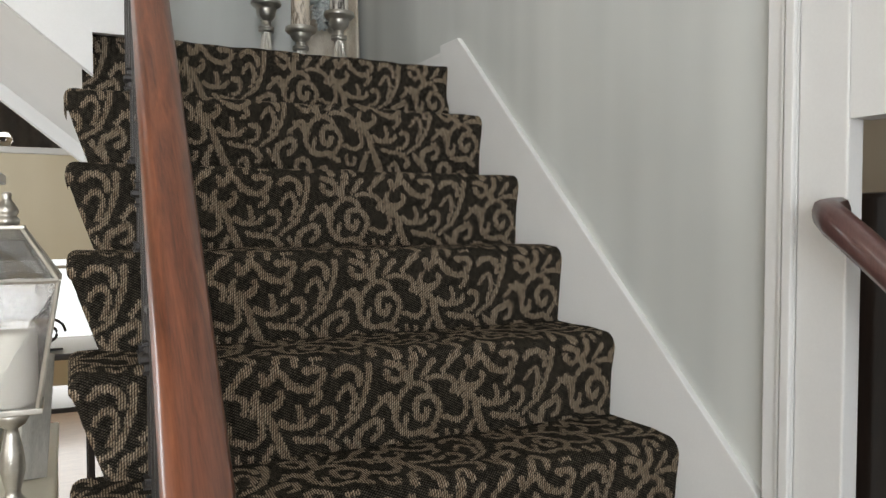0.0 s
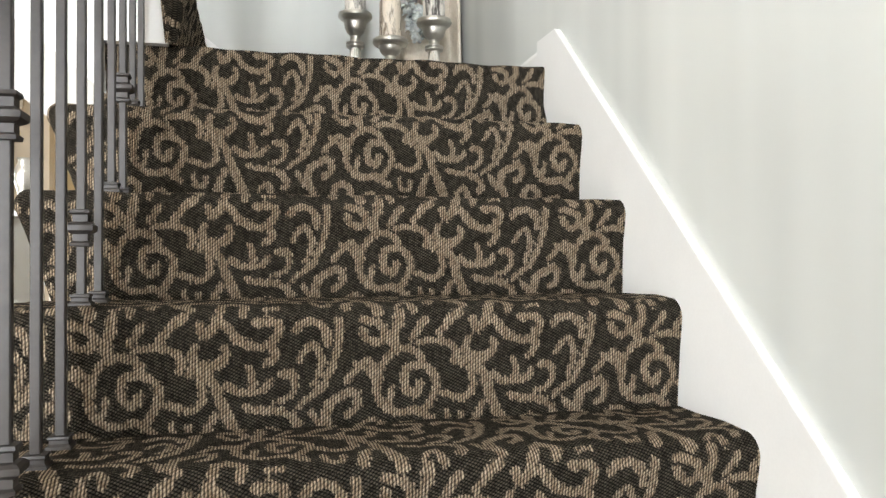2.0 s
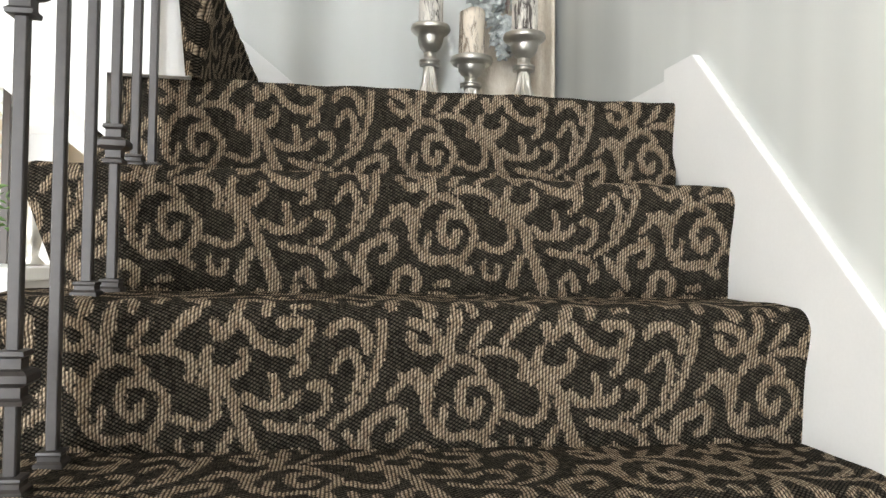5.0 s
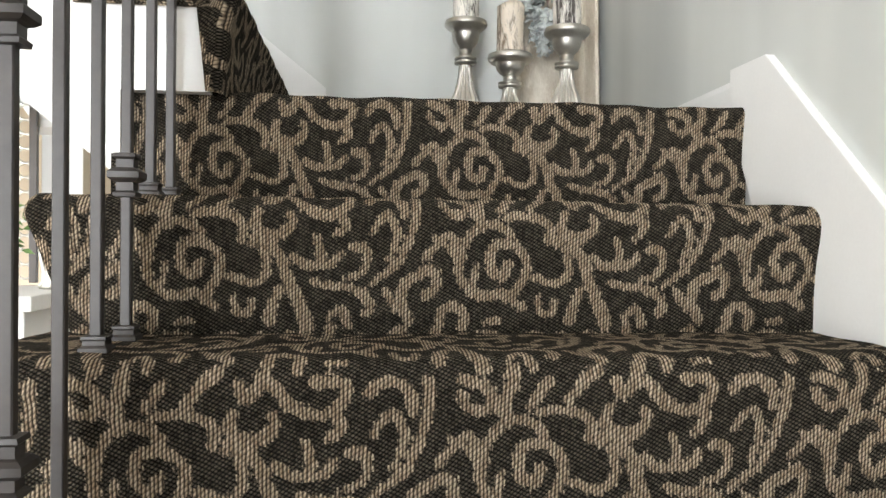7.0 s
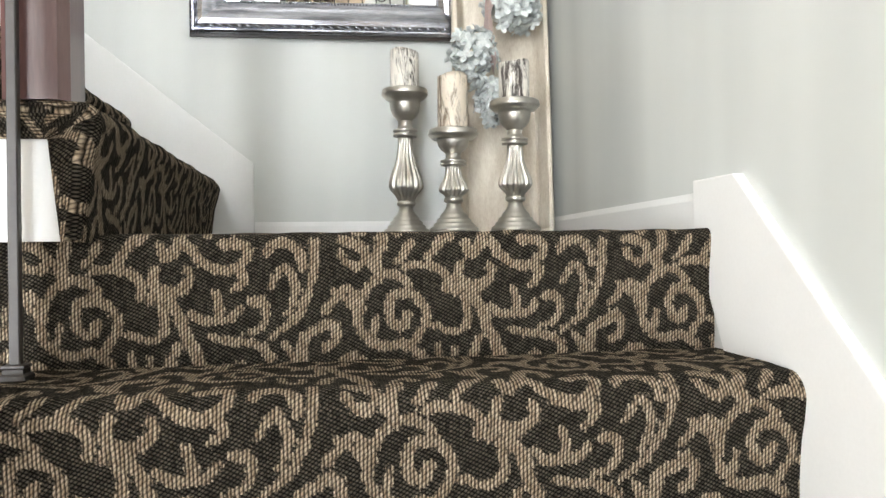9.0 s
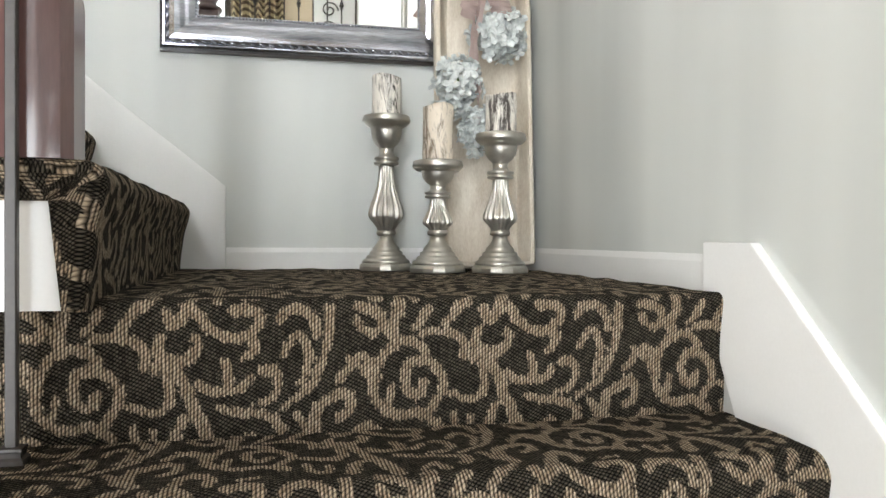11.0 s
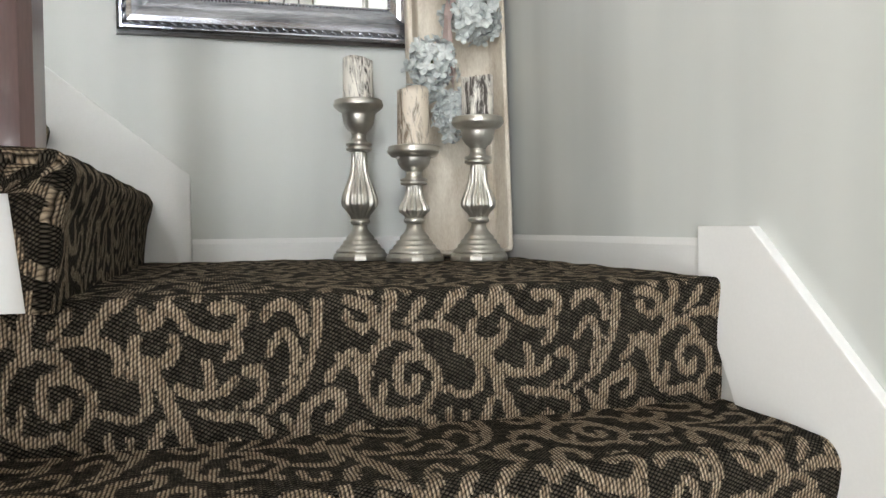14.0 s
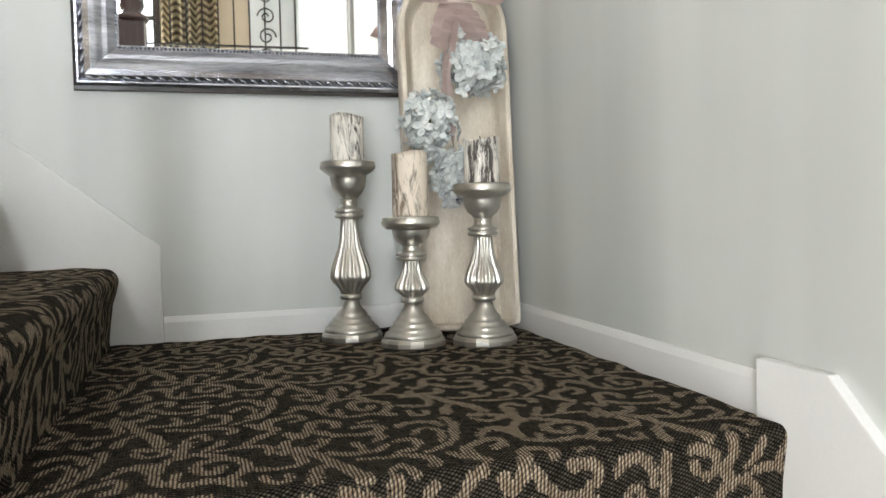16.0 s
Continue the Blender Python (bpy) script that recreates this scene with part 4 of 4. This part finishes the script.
# carved rope leaf along the frame's outer band, beads along the inner one
bm = bmesh.new()
leafs = [(x, 0.017, 0) for x in np.arange(-MW + 0.03, MW - 0.02, 0.024)] + [(s_ * (MW - 0.017), z, 1) for s_ in (-1, 1) for z in np.arange(0.03, MH - 0.02, 0.024)]
for x, z, up_ in leafs:
    n0 = len(bm.verts)
    bmesh.ops.create_icosphere(bm, subdivisions=1, radius=1.0)
    bm.verts.ensure_lookup_table()
    m = Matrix.Translation((x, -0.030, z)) @ Matrix.Rotation(radians(90 * up_ + 28), 4, "Y") @ Matrix.Diagonal((0.015, 0.005, 0.0042, 1))
    for v in bm.verts[n0:]:
        v.co = m @ v.co
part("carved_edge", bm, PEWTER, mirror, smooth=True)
bm = bmesh.new()
for x, z in [(x, 0.0865) for x in np.arange(-MW + 0.09, MW - 0.088, 0.0085)] + [(s_ * (MW - 0.0865), z) for s_ in (-1, 1) for z in np.arange(0.09, MH - 0.09, 0.0085)]:
    n0 = len(bm.verts)
    bmesh.ops.create_icosphere(bm, subdivisions=1, radius=0.0034)
    bm.verts.ensure_lookup_table()
    for v in bm.verts[n0:]:
        v.co += Vector((x, -0.0145, z))
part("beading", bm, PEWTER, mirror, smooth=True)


# ---- living room beside the stair ----
table = holder("console_table", (-1.42, 0.10, FLOOR), "cream-topped console table beside the stair", "table")
TT = -0.03 - FLOOR
part("top", box(-0.30, 0.30, -0.75, 0.45, TT - 0.035, TT, 0.005), TABLETOP, table)
for sx in (-0.27, 0.27):
    for sy in (-0.72, 0.42):
        part("leg", box(sx - 0.025, sx + 0.025, sy - 0.025, sy + 0.025, 0, TT - 0.035, 0.004), TABLETOP, table)

stand = holder("lantern_stand", (-1.200, -0.30, -0.029), "turned silver pedestal under the lantern", "stand")
part("pedestal", lathe([(0.062, 0.0), (0.064, 0.008), (0.052, 0.016), (0.034, 0.028), (0.016, 0.052), (0.015, 0.062), (0.022, 0.090), (0.026, 0.112), (0.022, 0.150), (0.014, 0.186), (0.012, 0.196), (0.026, 0.206), (0.034, 0.220), (0.036, 0.235)], 32), SILVER, stand, smooth=True)

lantern = holder("lantern", (-1.200, -0.30, 0.207), "silver metal lantern with glass sides and a finial", "lantern")
zb, zs, zr = 0.012, 0.285, 0.392
b_, s_w, r_ = 0.052, 0.097, 0.030


def strut(p, q, w=0.0055):
    return tube([p, q], w, 6)


part("bottom_plate", box(-b_ - 0.01, b_ + 0.01, -b_ - 0.01, b_ + 0.01, 0.0, zb, 0.002), SILVER, lantern)
for sx in (-1, 1):
    for sy in (-1, 1):
        part("corner_bar", strut((sx * b_, sy * b_, zb), (sx * s_w, sy * s_w, zs)), SILVER, lantern)
        part("roof_bar", strut((sx * s_w, sy * s_w, zs), (sx * r_, sy * r_, zr)), SILVER, lantern)
for a in range(4):
    q = Matrix.Rotation(a * math.pi / 2, 4, "Z")
    part("rim", strut(q @ Vector((-s_w, -s_w, zs)), q @ Vector((s_w, -s_w, zs)), 0.006), SILVER, lantern)
    bm = bmesh.new()
    bm.faces.new([bm.verts.new(q @ Vector(p)) for p in ((-b_, -b_, zb), (b_, -b_, zb), (s_w, -s_w, zs), (-s_w, -s_w, zs))])
    bmesh.ops.solidify(bm, geom=bm.faces[:], thickness=0.002)
    part("pane", bm, GLASS, lantern).visible_shadow = False
    bm = bmesh.new()
    bm.faces.new([bm.verts.new(q @ Vector(p)) for p in ((-s_w, -s_w, zs + 0.004), (s_w, -s_w, zs + 0.004), (r_, -r_, zr), (-r_, -r_, zr))])
    bmesh.ops.solidify(bm, geom=bm.faces[:], thickness=0.002)
    part("roof_pane", bm, GLASS, lantern).visible_shadow = False
part("roof_cap", box(-r_ - 0.004, r_ + 0.004, -r_ - 0.004, r_ + 0.004, zr, zr + 0.008, 0.002), SILVER, lantern)
part("finial", lathe([(0.020, zr + 0.008), (0.024, zr + 0.014), (0.0245, zr + 0.020), (0.019, zr + 0.027), (0.018, zr + 0.029), (0.022, zr + 0.035), (0.022, zr + 0.042), (0.015, zr + 0.054), (0.009, zr + 0.063), (0.0085, zr + 0.068), (0.0095, zr + 0.074), (0.006, zr + 0.080)], 24), SILVER, lantern, smooth=True)
pillar = holder("pillar_candle", (-1.200, -0.30, 0.220), "thick ivory pillar candle inside the lantern", "candle")
part("wax", lathe([(0.050, 0.0), (0.052, 0.004), (0.052, 0.150), (0.046, 0.158), (0.040, 0.150)], 36), WAX, pillar, smooth=True)

panel = holder("wooden_block", (-1.180, -0.02, -0.029), "weathered grey-white wooden picture block leaning on the table", "block")
panel.rotation_euler = Euler((radians(-4), radians(6), radians(20)))
part("board", box(-0.034, 0.034, -0.02, 0.02, 0.0, 0.31, 0.003), BOARD, panel)
# black iron side table with a scroll ornament
iron = holder("iron_table", (-1.235, 1.35, FLOOR), "black iron side table by the window", "table")
part("top", box(-0.25, 0.25, -0.25, 0.25, 1.01, 1.035, 0.004), DARK_WOOD, iron)
for sx in (-0.22, 0.22):
    for sy in (-0.22, 0.22):
        part("leg", box(sx - 0.012, sx + 0.012, sy - 0.012, sy + 0.012, 0, 1.01, 0.002), DARK_WOOD, iron)
part("shelf", box(-0.23, 0.23, -0.23, 0.23, 0.80, 0.82, 0.003), DARK_WOOD, iron)
scroll = holder("iron_scroll", (-1.160, 1.22, FLOOR + 1.036), "small black iron scroll ornament", "ornament")
part("scroll", tube([(0.06 * (1 - k / 40) * math.cos(k * 0.3), 0, 0.07 + 0.06 * (1 - k / 40) * math.sin(k * 0.3)) for k in range(32)], 0.006), DARK_WOOD, scroll)
part("foot", box(-0.05, 0.05, -0.02, 0.02, 0.0, 0.008, 0.002), DARK_WOOD, scroll)

# cream partition with a white ledge, grey curtain above it
setting("wall_partition", box(-1.74, -0.02, 3.4, 3.52, 0.36, 1.04), CREAM_WALL, "cream wall panel below a white ledge", "wall")
setting("trim_ledge", box(-1.79, -0.02, 3.34, 3.55, 1.04, 1.08, 0.006), WHITE, "white ledge on the cream wall", "trim")
cur = holder("curtain", (-1.23, 5.25, 1.04), "gathered grey curtain beyond the ledge", "curtain")
bm = bmesh.new()
cols_ = 60
grid = [[bm.verts.new((-0.55 + 1.1 * i / cols_, 0.03 * math.sin(i * 0.9) + 0.012 * math.sin(i * 2.3), z)) for i in range(cols_ + 1)] for z in (0.0, 0.3, 0.62)]
for lo, hi in zip(grid, grid[1:]):
    for i in range(cols_):
        bm.faces.new((lo[i], lo[i + 1], hi[i + 1], hi[i]))
bmesh.ops.solidify(bm, geom=bm.faces[:], thickness=0.004)
part("cloth", bm, GREY_CLOTH, cur, smooth=True)
part("rod", tube([(-0.7, 0, 0.63), (0.7, 0, 0.63)], 0.012), DARK_WOOD, cur)
for bx in (-0.66, 0.66):
    part("bracket", tube([(bx, 0, 0.63), (bx, 0.112, 0.63)], 0.008), DARK_WOOD, cur)
globe = holder("glass_globe", (-1.44, 3.42, 1.081), "small clear glass globe on the ledge", "ornament")
part("ball", lathe([(0.002, 0.0)] + [(0.05 * math.sin(math.pi * k / 12), 0.05 - 0.05 * math.cos(math.pi * k / 12)) for k in range(1, 12)] + [(0.002, 0.1)], 24), GLASS, globe, smooth=True)

# white shelf with a screen, a plant and a silver vase, seen through the balusters
shelf = holder("white_shelf", (-1.685, 0.35, FLOOR), "white painted half-high shelf unit beside the stair", "shelf")
SH = 0.758 - FLOOR
part("top", box(-0.62, 0.43, -0.12, 0.22, SH - 0.03, SH, 0.005), WHITE, shelf)
part("side_panel", box(-0.60, -0.57, -0.10, 0.20, 0.0, SH - 0.03, 0.003), WHITE, shelf)
part("side_panel", box(0.38, 0.41, -0.10, 0.20, 0.0, SH - 0.03, 0.003), WHITE, shelf)
part("back_panel", box(-0.57, 0.38, 0.17, 0.19, 0.0, SH - 0.03, 0.002), WHITE, shelf)
pot = holder("potted_plant", (-1.42, 0.42, 0.759), "leafy green plant in a pale vase on the white shelf", "plant")
part("vase", lathe([(0.030, 0.0), (0.038, 0.01), (0.042, 0.05), (0.034, 0.09), (0.038, 0.1), (0.030, 0.098)], 28), BOARD, pot, smooth=True)
bm = bmesh.new()
rl = random.Random(4)
for i in range(90):
    a, q = rl.uniform(0, 6.28), rl.uniform(0.0, 0.07)
    c = Vector((q * math.cos(a), q * math.sin(a), 0.10 + rl.uniform(0.0, 0.10) - q * 0.5))
    m = Matrix.Translation(c) @ Euler((rl.uniform(-1, 1), rl.uniform(-1, 1), a)).to_matrix().to_4x4()
    vs = [bm.verts.new(m @ Vector(p)) for p in ((0, 0, 0), (0.012, -0.007, 0.003), (0.028, 0, 0), (0.012, 0.007, 0.003))]
    bm.faces.new(vs)
part("leaves", bm, LEAF, pot)
vase = holder("silver_vase", (-1.30, 0.44, 0.759), "small polished silver vase on the white shelf", "vase")
part("body", lathe([(0.022, 0.0), (0.026, 0.004), (0.012, 0.02), (0.018, 0.05), (0.026, 0.08), (0.02, 0.11), (0.014, 0.125), (0.018, 0.135), (0.012, 0.133)], 24), SILVER, vase, smooth=True)
screen = holder("fretwork_screen", (-2.72, 3.1, 0.62), "tall fretwork screen of linked rings", "screen")
ring_mesh = finish(tube([(0.040 * math.cos(q), 0, 0.040 * math.sin(q)) for q in np.linspace(0, 2 * math.pi, 13)], 0.007, 5, False), "ring", SILVER, True)
for r_i in range(14):
    for c_i in range(8):
        mesh_part("ring", ring_mesh, screen).location = (c_i * 0.078 - 0.27, 0, 0.06 + r_i * 0.078)
for sx in (-0.32, 0.32):
    part("frame_side", box(sx - 0.02, sx + 0.02, -0.015, 0.015, 0.0, 1.14, 0.003), DARK_WOOD, screen)
setting("wall_screen", box(-3.86, -1.95, 3.40, 3.52, FLOOR, 1.9), BEIGE_WALL, "mustard-beige wall behind the screen", "wall")
setting("trim_cornice", sweep([(0, 0), (0.0, 0.16), (0.10, 0.16), (0.09, 0.11), (0.04, 0.08), (0.025, 0.0)], [(-3.86, 3.40, 1.62), (-1.95, 3.40, 1.62)]), WHITE, "white stepped cornice", "trim")
column = holder("column", (-2.28, 3.28, FLOOR), "white square column with a moulded capital", "column")
part("shaft", box(-0.11, 0.11, -0.11, 0.11, 0.0, 2.45, 0.006), WHITE, column)
part("capital", square_stack(bmesh.new(), [(0.115, 2.36), (0.15, 2.40), (0.15, 2.44), (0.18, 2.50), (0.18, 2.56)]), WHITE, column)

# the gallery across the stairwell, which the mirror shows
GAL = 2.70
setting("floor_gallery", box(-3.2, 0.0, -5.16, -3.5, GAL - 0.2, GAL, 0.004), WHITE, "white edge of the upper gallery floor", "floor")
gal = holder("gallery_rail", (0, -3.55, GAL), "cherry rail of the gallery on iron balusters", "handrail")
part("rail", sweep(section, [(-3.2, 0, 0.98), (-0.02, 0, 0.98)]), CHERRY, gal)
part("bottom_rail", box(-3.2, -0.02, -0.012, 0.012, 0.05, 0.065, 0.002), IRON, gal)
for i in range(26):
    baluster(-3.12 + 0.12 * i, -3.55, GAL, GAL + 0.98, (GAL + 0.48,) if i % 3 == 0 else (), "balusters of the gallery")
win = holder("gallery_window", (-1.80, -5.15, GAL), "dark-framed gallery window, bright with daylight", "window", kind="structure")
for x0, x1, z0, z1 in ((-0.5, -0.44, 0.1, 1.5), (0.44, 0.5, 0.1, 1.5), (-0.02, 0.02, 0.16, 1.44), (-0.44, 0.44, 0.1, 0.16), (-0.44, 0.44, 1.44, 1.5), (-0.44, -0.02, 0.62, 0.66), (0.02, 0.44, 0.62, 0.66)):
    part("window_frame", box(x0, x1, 0.0, 0.05, z0, z1, 0.003), DARK_WOOD, win)
part("pane", box(-0.44, 0.44, 0.004, 0.008, 0.16, 1.44), DAY, win, "bright daylit pane")
dr = holder("herringbone_curtain", (-1.02, -5.05, GAL), "tan and brown herringbone-patterned curtain", "curtain")
bm = bmesh.new()
grid = [[bm.verts.new((-0.26 + 0.52 * i / 40, 0.04 * math.sin(i * 1.0), z)) for i in range(41)] for z in (0.0, 0.8, 1.66)]
for lo, hi in zip(grid, grid[1:]):
    for i in range(40):
        bm.faces.new((lo[i], lo[i + 1], hi[i + 1], hi[i]))
bmesh.ops.solidify(bm, geom=bm.faces[:], thickness=0.005)
part("cloth", bm, HERRING, dr, smooth=True)
part("rod", tube([(-0.9, 0, 1.67), (0.4, 0, 1.67)], 0.012), DARK_WOOD, dr)
art = holder("scroll_panel", (-0.24, -5.15, GAL + 0.1), "white wall panel with black iron scrolls", "wall art")
part("panel", box(-0.22, 0.22, 0.0, 0.03, 0.0, 1.4, 0.006), WHITE, art)
for q in range(6):
    part("scroll", tube([(-0.05 + (0.09 * (1 - k / 40)) * math.cos(k * 0.28) * (1 if q % 2 else -1), 0.045, 0.2 + 0.2 * q + 0.09 * (1 - k / 40) * math.sin(k * 0.28)) for k in range(34)], 0.008, 6), DARK_WOOD, art)
